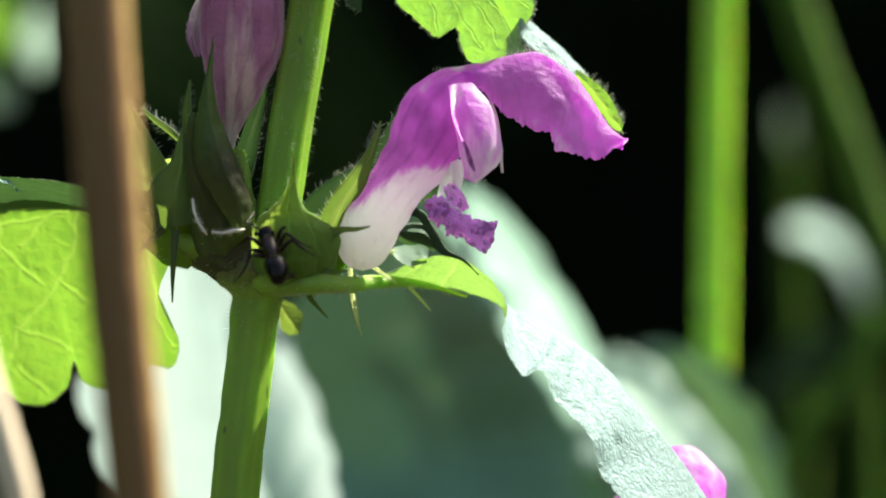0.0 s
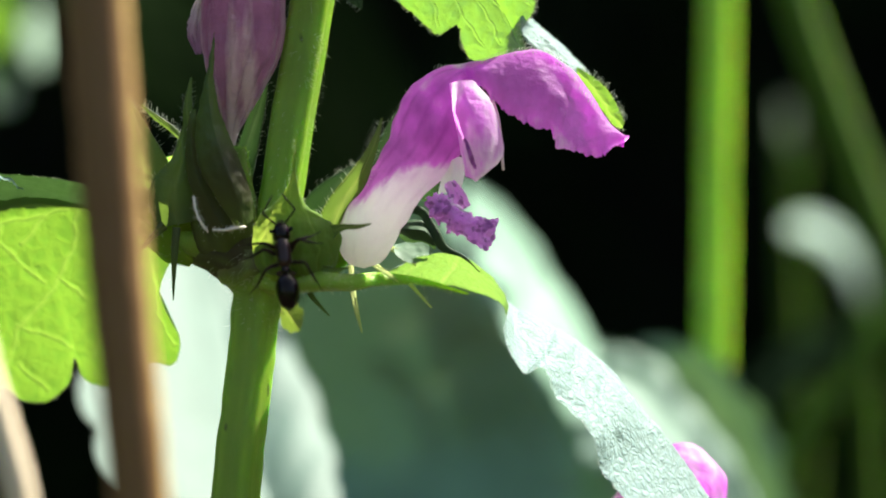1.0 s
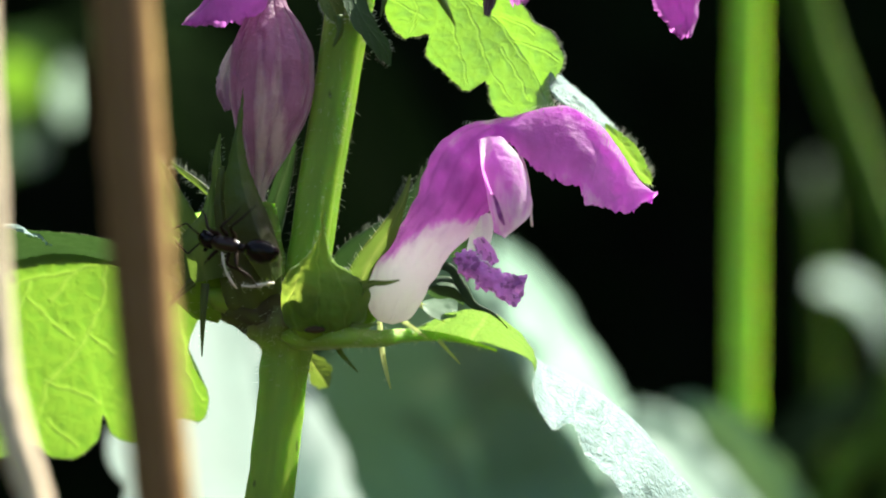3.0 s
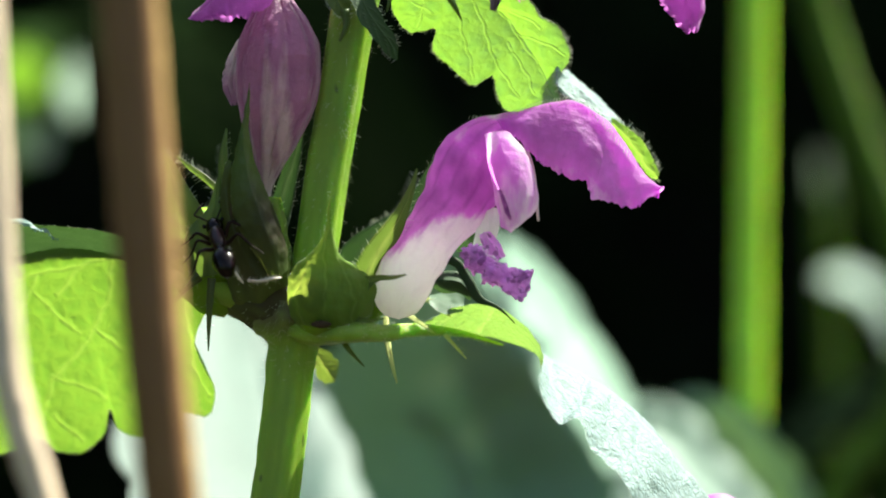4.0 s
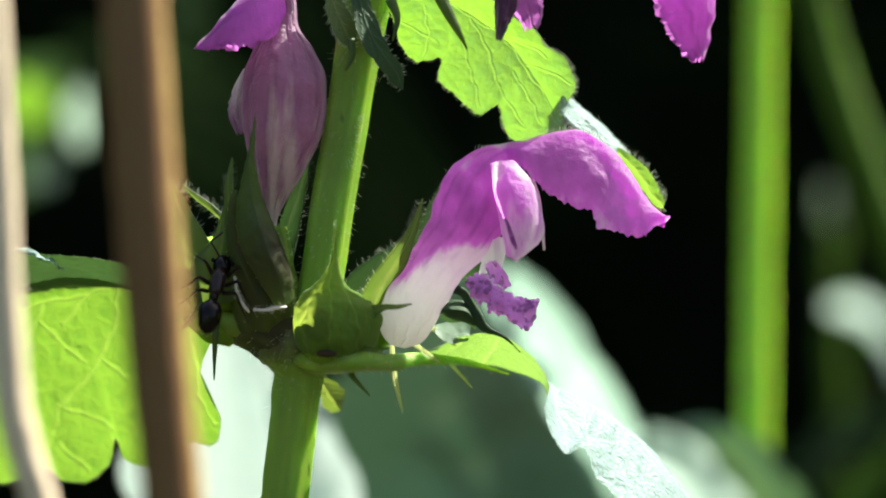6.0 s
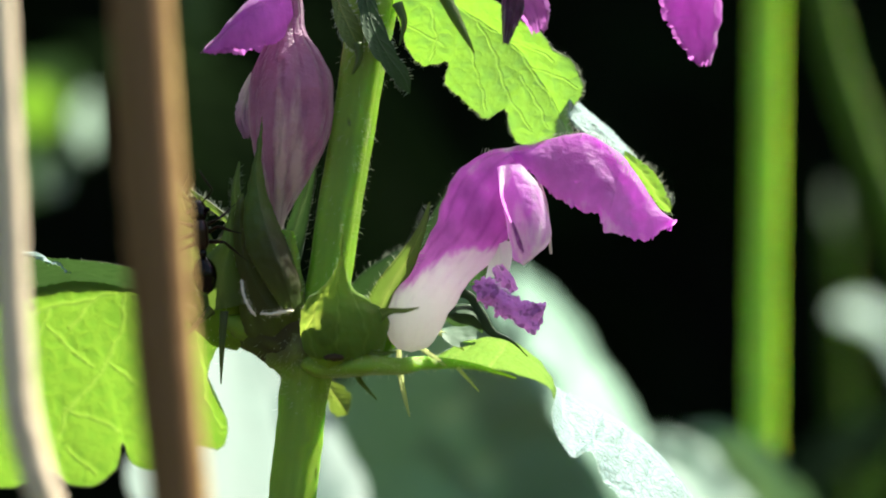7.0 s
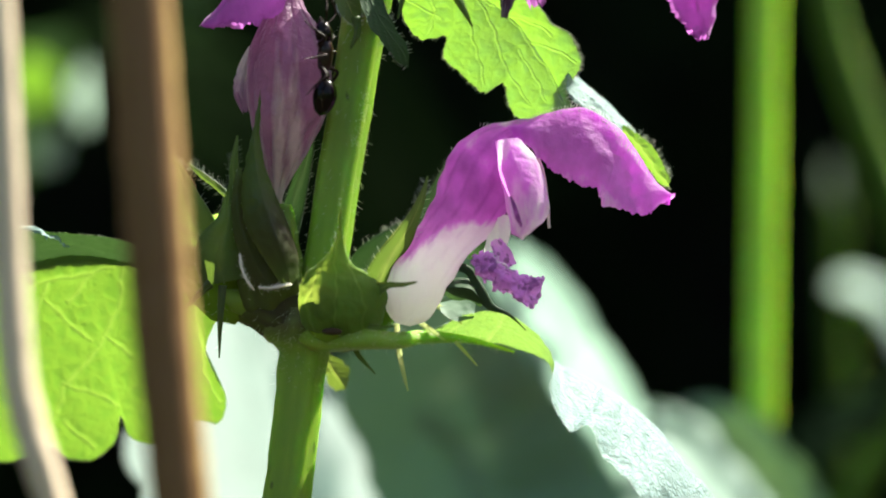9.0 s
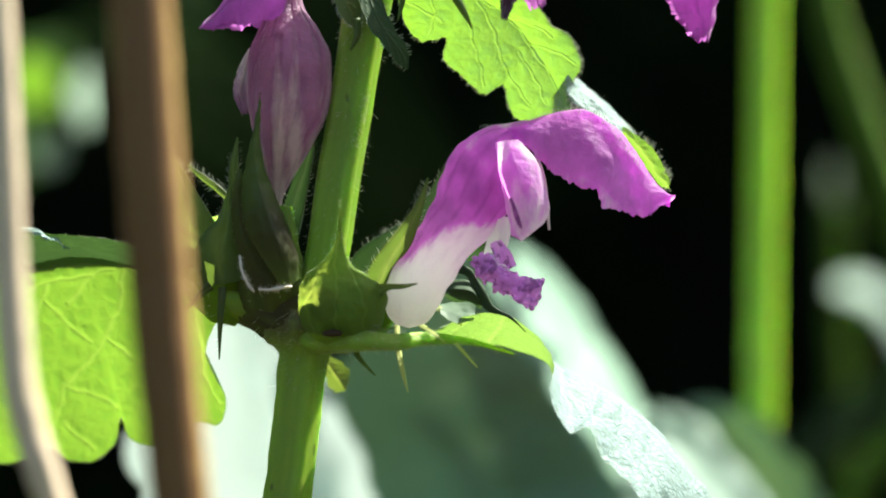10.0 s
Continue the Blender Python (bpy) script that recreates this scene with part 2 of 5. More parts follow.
# ---- modelling helpers; all lengths in millimetres from the aimed-at point ----
def smooth(points, count):
    """A smooth curve through rows of any width, eased by the distance between them."""
    p = np.array(points, float)
    n = len(p)
    d = np.maximum(1e-6, np.linalg.norm(np.diff(p[:, :3], axis=0), axis=1))
    slope = np.diff(p, axis=0) / d[:, None]
    m = np.array([slope[0]] + [(slope[i - 1] * d[i] + slope[i] * d[i - 1]) / (d[i] + d[i - 1]) for i in range(1, n - 1)] + [slope[-1]])
    out = []
    for s in np.linspace(0, n - 1, count):
        i = min(int(s), n - 2)
        f = s - i
        out.append((2 * f ** 3 - 3 * f ** 2 + 1) * p[i] + (f ** 3 - 2 * f ** 2 + f) * d[i] * m[i] + (3 * f ** 2 - 2 * f ** 3) * p[i + 1] + (f ** 3 - f ** 2) * d[i] * m[i + 1])
    return np.array(out)


def unit(v):
    v = np.array(v, float)
    return v / max(1e-9, float(np.linalg.norm(v)))


def rough(x, y, z, k=1.0):
    return noise.noise(Vector((x * k, y * k, z * k)))


class Geo:
    """Collects one mesh: vertices, faces, and two values a vertex for the materials."""

    def __init__(self):
        self.v, self.f, self.tone, self.vein = [], [], [], []

    def grid(self, rows, ring=False, tone=None, vein=None, caps=False):
        nu, nv, base = len(rows), len(rows[0]), len(self.v)
        for i, row in enumerate(rows):
            for j, p in enumerate(row):
                self.v.append(tuple(p))
                self.tone.append(tone[i][j] if tone is not None else 0.0)
                self.vein.append(vein[i][j] if vein is not None else 0.0)
        for i in range(nu - 1):
            for j in range(nv if ring else nv - 1):
                k = (j + 1) % nv
                self.f.append((base + i * nv + j, base + i * nv + k, base + (i + 1) * nv + k, base + (i + 1) * nv + j))
        if caps and ring:
            self.f.append(tuple(base + j for j in range(nv))[::-1])
            self.f.append(tuple(base + (nu - 1) * nv + j for j in range(nv)))
        return self

    def tube(self, points, count=24, around=12, square=0.0, turn=0.0, lump=0.0, tone=None, flat=1.0, axis=(0, 1, 0), ribs=0.0):
        """Sweep of rows (x, y, z, r); square makes four ribs."""
        s = smooth(points, count)
        rows, tones, veins = [], [], []
        for i in range(count):
            t = unit(s[min(i + 1, count - 1)][:3] - s[max(i - 1, 0)][:3])
            e1 = unit(np.array(axis) - np.dot(axis, t) * t)
            e2 = np.cross(t, e1)
            r, row = max(s[i][3], 0.004), []
            for j in range(around):
                a = 2 * math.pi * j / around
                k = r * (1 + square * math.cos(4 * (a - turn)) + ribs * (abs(math.cos(3 * a + 0.4)) ** 3 - 0.4))
                p = s[i][:3] + e1 * k * math.cos(a) * flat + e2 * k * math.sin(a)
                if lump:
                    p = p + unit(p - s[i][:3]) * lump * rough(*p, 0.9)
                row.append(p)
            rows.append(row)
            tones.append([tone(i / (count - 1)) if tone else 0.0] * around)
            veins.append([max(0.0, math.cos(11 * 2 * math.pi * j / around + 2.2 * rough(i * 0.12, j * 0.3, 1.0))) ** 3 for j in range(around)])
        self.grid(rows, True, tones, veins, True)
        return s

    def shell(self, points, count, across, arc, tone=(0, 1), fray=0.0, axis=(0, 1, 0), ribs=7, crimp=0.0, seed=0.0, up=None):
        """Open trough: rows (x, y, z, half width, height), arc degrees each side of its ridge."""
        s = smooth(points, count)
        rows, tones, veins = [], [], []
        for i in range(count):
            u = i / (count - 1)
            t = unit(s[min(i + 1, count - 1)][:3] - s[max(i - 1, 0)][:3])
            e1 = unit(np.array(axis) - np.dot(axis, t) * t)
            e2 = np.cross(t, e1) if up is None else unit(up)
            row = []
            for j in range(across):
                w = 2 * j / (across - 1) - 1
                a = radians(arc) * w
                p = s[i][:3] + e1 * s[i][3] * math.sin(a) + e2 * s[i][4] * (math.cos(a) - 1)
                edge = abs(w) ** 4 * min(1.0, max(0.0, 4 * u - 0.6))
                if fray:
                    p = p + e2 * edge * fray * (0.35 * rough(u * 7, w, seed, 1) + 0.55 * rough(u * 37, w, seed, 1)) + e1 * edge * fray * 0.6 * rough(u * 24, w, seed + 5, 1)
                    end = max(0.0, u - 0.86) / 0.14
                    p = p + t * end * fray * 1.2 * (rough(w * 5, seed, 3) + 0.7 * rough(w * 15, seed, 1))
                if crimp:
                    p = p + e2 * crimp * rough(p[0], p[1], p[2], 1.3)
                row.append(p)
            rows.append(row)
            tones.append([max(0.0, tone[0] + (tone[1] - tone[0]) * u)] * across)
            veins.append([max(0.0, math.cos(ribs * math.pi * (2 * j / (across - 1) - 1) + 2 * rough(u * 3, j * 0.2, seed))) ** 3 for j in range(across)])
        return self.grid(rows, False, tones, veins)

    def leaf(self, stations, count=90, across=41, teeth=9, cut=0.16, cup=0.0, quilt=0.12, pairs=6, wave=0.0, sharp=0.65, seed=0.0):
        """Rows (rib x, y, z, to the one margin x, y, z, to the other margin x, y, z). Returns the function place(u, v)."""
        s = smooth(stations, count)

        def along(u):
            k = min(max(u, 0.0), 1.0) * (count - 1)
            i = min(int(k), count - 2)
            return s[i] + (s[i + 1] - s[i]) * (k - i)

        def place(u, v):
            a = along(u)
            side = a[3:6] if v < 0 else a[6:9]
            w = abs(v)
            t = unit(along(u + 0.01)[:3] - along(u - 0.01)[:3])
            phase = teeth * u + 0.35 * rough(u * 4, seed, 2.0) + (0.3 if v < 0 else 0.0)
            bite = 1 - abs(math.sin(math.pi * phase)) ** sharp
            big = 1 - cut * bite * w ** 4 * (0.75 + 0.5 * rough(math.floor(phase), seed, 9.0))
            nrm = unit(np.cross(t, unit(side))) * (1 if v < 0 else -1)
            ph = pairs * u - 1.5 * w + 0.2 * rough(u * 6, v * 3, seed)
            lift = cup * math.sin(math.pi * min(1, w)) + quilt * (0.5 - 0.5 * math.cos(2 * math.pi * ph)) * min(1, 3 * w) * (1.15 - w) + wave * w * rough(u * 5 + seed, v * 2, 3.0)
            return a[:3] + side * w * big + t * float(np.linalg.norm(side)) * 0.16 * w * w + nrm * lift

        rows, veins = [], []
        for i in range(count):
            u = i / (count - 1)
            row, vr = [], []
            for j in range(across):
                v = 2 * j / (across - 1) - 1
                row.append(place(u, v))
                ph = pairs * u - 1.5 * abs(v) + 0.2 * rough(u * 6, v * 3, seed)
                d = abs(ph - round(ph))
                vr.append(max(math.exp(-(d / 0.055) ** 2) * (1 - 0.5 * abs(v)), math.exp(-(abs(v) / 0.05) ** 2)))
            rows.append(row)
            veins.append(vr)
        self.grid(rows, False, None, veins)
        return place

    def sheet(self, rib, near, far, count=120, halves=(40, 14), veins=(), wide=0.16, cup=(0.0, 0.0), quilt=0.0, relief=0.0, grain=0.8,
              jag=0.0, roll=0.0, arch=0.0, folds=(), tone=None, seed=0.0):
        """A blade between a rib and its two rims; veins and folds are lines (x, z), the tissue swells between the veins."""
        R, N, F = (smooth(p, count) for p in (rib, near, far))
        v = np.concatenate((np.linspace(-1, 0, halves[0]), np.linspace(0, 1, halves[1])[1:]))
        w = np.abs(v)[None, :, None]
        B = R[:, None, :] + np.where(v[None, :, None] < 0, N[:, None, :] - R[:, None, :], F[:, None, :] - R[:, None, :]) * w
        if arch:
            edge = np.where(v[None, :] < 0, N[:, None, 1], F[:, None, 1])
            B[:, :, 1] += arch * (edge + (R[:, None, 1] - edge) * np.sqrt(np.maximum(0.0, 1 - w[:, :, 0] ** 2)) - B[:, :, 1])
        us = np.linspace(0, 1, count)
        if jag:
            for j, k in enumerate(v):
                if abs(k) > 0.86:
                    e = (abs(k) - 0.86) / 0.14
                    for i, u in enumerate(us):
                        rim = unit(B[i, j] - R[i])
                        B[i, j] = B[i, j] + rim * e * jag * (0.9 * rough(u * 19, k > 0, seed) + 0.8 * rough(u * 53, k > 0, seed + 3) - 0.2)
        n = np.cross(np.gradient(B, axis=0), np.gradient(B, axis=1))
        n = n / np.maximum(1e-9, np.linalg.norm(n, axis=2))[:, :, None]

        def off(lines):
            d = np.full(B.shape[:2], 99.0)
            bx0 = B[:, :, 0] + 0.07 * np.sin(1.9 * B[:, :, 2] + seed) + 0.05 * np.sin(5.3 * B[:, :, 2])
            bz0 = B[:, :, 2] + 0.07 * np.sin(1.7 * B[:, :, 0] + 2 * seed) + 0.05 * np.sin(4.7 * B[:, :, 0])
            for line in lines:
                for (ax, az), (bx, bz) in zip(line[:-1], line[1:]):
                    dx, dz = bx - ax, bz - az
                    f = np.clip(((bx0 - ax) * dx + (bz0 - az) * dz) / (dx * dx + dz * dz), 0, 1)
                    d = np.minimum(d, np.hypot(bx0 - ax - f * dx, bz0 - az - f * dz))
            return d

        d = off(veins)
        vein = np.exp(-(d / wide) ** 2)
        lift = np.where(v < 0, cup[0], cup[1])[None, :] * np.sin(math.pi * np.abs(v)[None, :]) ** 0.8
        lift = lift + quilt * (1 - np.exp(-(d / (4 * wide)) ** 2))
        for line, tall, broad in folds:
            lift = lift + tall * np.exp(-(off([line]) / broad) ** 2)
        if relief:
            lift = lift + relief * np.array([[rough(p[0], p[1], p[2], grain) + 0.5 * rough(p[0], p[1], p[2], grain * 2.7) for p in row] for row in B])
        if roll:
            lift = lift - roll * np.maximum(0.0, (np.abs(v)[None, :] - 0.9) / 0.1) ** 2
        B = B + n * lift[:, :, None]
        tones = [[tone(u, k) for k in v] for u in us] if tone else None
        self.grid(B, False, tones, vein.tolist())

        def place(u, k):
            return B[min(count - 1, int(u * count)), int(np.argmin(np.abs(v - k)))]

        return place

    def hair(self, base, way, length, r=0.03, bend=0.0):
        way = unit(way)
        a = unit(np.cross(way, (0.31, 0.77, 0.55)))
        b = np.cross(way, a)
        base, k = np.array(base, float), len(self.v)
        for m in range(3):
            self.v.append(tuple(base + r * (a * math.cos(2.094 * m) + b * math.sin(2.094 * m))))
        mid = base + way * length * 0.55 + a * bend * length * 0.25
        for m in range(3):
            self.v.append(tuple(mid + r * 0.6 * (a * math.cos(2.094 * m) + b * math.sin(2.094 * m))))
        self.v.append(tuple(base + way * length + a * bend * length))
        self.tone += [0.0] * 7
        self.vein += [0.0] * 7
        for m in range(3):
            self.f.append((k + m, k + (m + 1) % 3, k + 3 + (m + 1) % 3, k + 3 + m))
            self.f.append((k + 3 + m, k + 3 + (m + 1) % 3, k + 6))

    def ball(self, c, rx, ry, rz, n=16, m=10, lump=0.0):
        rows = []
        for i in range(m + 1):
            a = math.pi * i / m
            row = []
            for j in range(n):
                b = 2 * math.pi * j / n
                k = 1 + lump * rough(c[0] + math.sin(a) * math.cos(b), c[1] + math.sin(a) * math.sin(b), math.cos(a), 2.0)
                row.append((c[0] + rx * math.cos(a) * k, c[1] + ry * math.sin(a) * math.cos(b) * k, c[2] + rz * math.sin(a) * math.sin(b) * k))
            rows.append(row)
        return self.grid(rows, True)

    def mesh(self, name, origin):
        me = bpy.data.meshes.new(name)
        o = np.array(origin)
        me.from_pydata([tuple((np.array(p) - o) * MM) for p in self.v], [], self.f)
        me.polygons.foreach_set("use_smooth", [True] * len(me.polygons))
        for key, values in (("tone", self.tone), ("vein", self.vein)):
            me.attributes.new(key, "FLOAT", "POINT").data.foreach_set("value", values)
        me.update()
        return me


ORIGIN = {}


def thing(name, base, label, category, group="", kind=""):
    """An empty at the thing's base, which its parts hang from."""
    ob = new(name)
    ob.empty_display_size = 0.005
    ob.location = (base[0] * MM, base[1] * MM, (base[2] + MID) * MM)
    ORIGIN[ob.name] = base
    return tagged(ob, label, category, group, kind)


def part(name, geo, material, parent, label="", kind=""):
    base = ORIGIN[parent.name]
    ob = new(name, geo.mesh(name, base))
    ob.data.materials.append(material)
    ob.parent = parent
    ORIGIN[ob.name] = base
    return tagged(ob, label, "", "", kind)


def whole(name, geo, material, base, label, category, group="", kind=""):
    """A thing that is one mesh."""
    ob = new(name, geo.mesh(name, base))
    ob.location = (base[0] * MM, base[1] * MM, (base[2] + MID) * MM)
    ob.data.materials.append(material)
    return tagged(ob, label, category, group, kind)


def margin_hair(geo, place, sides, count, length, r=0.025, u0=0.05, u1=0.98, seed=1):
    """Short hairs that stand off a leaf's rim."""
    rng = random.Random(seed)
    for _ in range(count):
        u, v = rng.uniform(u0, u1), rng.choice(sides)
        p, q = place(u, v), place(u, v * 0.9)
        out = unit(p - q) + 0.5 * np.array([rng.uniform(-1, 1) for _ in range(3)])
        geo.hair(p - unit(p - q) * 0.03, out, length * rng.uniform(0.5, 1.25), r, rng.uniform(-0.3, 0.3))


def skin_hair(geo, s, count, length, r=0.014, seed=1, tilt=0.0, u0=0.0, u1=1.0):
    """Hairs that stand off a swept stem; s holds rows (x, y, z, r)."""
    rng = random.Random(seed)
    for _ in range(count):
        k = rng.uniform(u0, u1) * (len(s) - 2)
        i = int(k)
        c = s[i] + (s[i + 1] - s[i]) * (k - i)
        t = unit(s[i + 1][:3] - s[i][:3])
        e1 = unit(np.array((0, 1, 0)) - t[1] * t)
        e2 = np.cross(t, e1)
        a = rng.uniform(0, 2 * math.pi)
        d = e1 * math.cos(a) + e2 * math.sin(a)
        geo.hair(c[:3] + d * c[3] * 0.97, d + t * (tilt + rng.uniform(-0.3, 0.3)), length * rng.uniform(0.5, 1.3), r, rng.uniform(-0.3, 0.3))


# ---- ground and thicket behind ----
def make_ground():
    g = Geo()
    rows = []
    for i in range(61):
        a = (i / 30 - 1)
        x = 4000000 * a ** 5 + 900 * a
        row = []
        for j in range(61):
            b = (j / 30 - 1)
            y = 4000000 * b ** 5 + 900 * b
            near = math.exp(-(x * x + y * y) / 9e6)
            row.append((x, y, -MID + near * 5 * (rough(x, y, 0, 0.02) + 0.5 * rough(x, y, 4, 0.07)) - 2.0 * near))
        rows.append(row)
    g.grid(rows)
    whole("ground", g, M_SOIL, (0, 0, -MID), "dark bare woodland soil under the nettles", "ground", kind="structure")


def make_bank():
    """An invented steep bank behind the plants, thick with small leaves; near-black colours stand in for shade."""
    g = Geo()
    rows = []
    for i in range(73):
        a = radians(-20 + 220 * i / 72)
        row = []
        for j in range(25):
            h = j / 24
            r = 950 + 260 * h + 60 * rough(3 * math.cos(a), 3 * math.sin(a), h * 3, 1.0)
            row.append((r * math.cos(a), r * math.sin(a), -MID - 20 + 900 * h))
        rows.append(row)
    g.grid(rows)
    whole("backdrop", g, M_BANK, (0, 0, -MID), "near-black bank added behind the plants as deep shade", "bank", kind="structure")
    leaf_mass(7, 5200, 40, 140, 900, 250, 620, M_UNDER, "dense undergrowth leaves, near-black green standing in for shade")


def leaf_mass(seed, count, a0, a1, radius, lean, tall, material, label):
    """Many small bent leaves, scattered over a bank round the plants."""
    rng = random.Random(seed)
    g = Geo()
    for _ in range(count):
        a, h = radians(rng.uniform(a0, a1)), rng.random() ** 1.3
        r = radius + lean * h - rng.uniform(0, 90)
        c = np.array((r * math.cos(a), r * math.sin(a), -MID + tall * h))
        d = unit((rng.uniform(-1, 1), rng.uniform(-1, 0.1), rng.uniform(-1, 0.5)))
        s = unit(np.cross(d, (rng.uniform(-1, 1), rng.uniform(-1, 1), rng.uniform(-1, 1)))) * rng.uniform(7, 15)
        n = np.cross(d, unit(s)) * 3
        size = rng.uniform(16, 34)
        g.grid([[c - s * 0.1, c + n, c + s * 0.1], [c + d * size * 0.4 - s, c + d * size * 0.45 - n, c + d * size * 0.4 + s],
                [c + d * size - s * 0.05, c + d * size - n, c + d * size + s * 0.05]])
    whole("undergrowth", g, material, (0, 0, -MID), label, "undergrowth", kind="stuff")


make_ground()
make_bank()
# Unseen leaves added behind the camera to throw green fill light forward.
leaf_mass(8, 4500, 195, 345, 620, 300, 300, M_BOUNCE, "unseen green leaves behind the camera, added to bounce light")


# ---- the dead-nettle in focus ----
plant = thing("dead_nettle", (-11.75, 0, -120), "hairy green dead-nettle with magenta hooded flowers, sunlit", "plant")

# stem: square, ribbed, lower and upper internode
hair_stem = Geo()
g = Geo()
low = g.tube([(-11.75, 0, -120, 1.64), (-11.5, 0, -62.82, 1.57), (-10.86, 0, -30.68, 1.5), (-9.93, 0, -16.39, 1.43), (-9.32, 0, -11.39, 1.43), (-8.93, 0, -7.64, 1.46), (-8.75, 0, -6.46, 1.57), (-8.79, 0, -5.68, 1.93), (-8.93, 0, -4.89, 2.36), (-8.86, 0, -3.71, 2.21)], 90, 28, 0.1, 0.35, 0.08, tone=lambda u: 0.85 * min(1.0, max(0.0, (u - 0.74) / 0.16)))
stem = part("stem", g, M_STEM, plant)
skin_hair(hair_stem, low, 420, 0.5, seed=3, tilt=-0.4, u0=0.52)
g = Geo()
up = g.tube([(-8.1, 1, -4.27, 1.43), (-7.46, 1, -1.04, 1.33), (-6.6, 1, 4.7, 1.33), (-5.81, 1, 9.36, 1.33), (-5.13, 1, 13.66, 1.36), (-4.62, 1, 16.88, 1.51), (-4.16, 1, 19.75, 1.43), (-2.29, 1, 33.73, 1.22)], 60, 24, 0.14, 0.5, 0.04)
part("stem", g, M_STEM, plant)
skin_hair(hair_stem, up, 460, 0.55, seed=4, tilt=-0.5, u1=0.8)
rng = random.Random(14)
for _ in range(90):
    f = rng.random()
    hair_stem.hair((-4.9 - 0.75 * f + rng.uniform(-0.35, 0.3), -0.2 + rng.uniform(-0.2, 0.1), 9.9 - 3.4 * f), (rng.uniform(0.1, 0.7), -1, rng.uniform(-0.9, 0.2)), rng.uniform(0.25, 0.55), 0.02)
part("hair", hair_stem, M_HAIR, plant, "fine pale hairs on the stem", "stuff")

# swollen node where the whorl sits
g = Geo()
g.tube([(-13.82, 2, -2.91, 1.01), (-12.33, 1, -3.58, 1.18), (-10.29, 0, -4.11, 1.79), (-8, 0, -4.43, 1.96), (-5.88, 1, -4.27, 1.61), (-4.46, 2, -4.28, 0.72)], 40, 26, 0, 0, 0.2, tone=lambda u: 0.9 * math.exp(-((u - 0.42) / 0.26) ** 2))
node = part("node", g, M_NODE, plant, "swollen node stained brown")
h = Geo()
skin_hair(h, smooth([(-13.82, 2, -2.91, 1.01), (-12.33, 1, -3.58, 1.18), (-10.29, 0, -4.11, 1.79), (-8, 0, -4.43, 1.96), (-5.88, 1, -4.27, 1.61)], 30), 260, 0.4, 0.016, 12)
part("hair", h, M_HAIR, node, "", "stuff")


def leaf_part(name, stations, material, parent, hairs=200, sides=(-1, 1), label="", hair_len=0.4, seed=1, **shape):
    g = Geo()
    place = g.leaf(stations, seed=seed, **shape)
    ob = part(name, g, material, parent, label)
    if hairs:
        h = Geo()
        margin_hair(h, place, sides, hairs, hair_len, seed=seed)
        part("hair", h, M_HAIR, ob, "short pale fringe of hairs", "stuff")
    return place, ob


def sheet_part(name, material, parent, label="", hairs=0, hair_len=0.3, sides=(-1, 1), seed=1, rib=(), near=(), far=(), **shape):
    g = Geo()
    place = g.sheet(rib, near, far, seed=seed, **shape)
    ob = part(name, g, material, parent, label)
    if hairs:
        h = Geo()
        margin_hair(h, place, sides, hairs, hair_len, 0.014, seed=seed)
        part("hair", h, M_HAIR, ob, "", "stuff")
    return ob


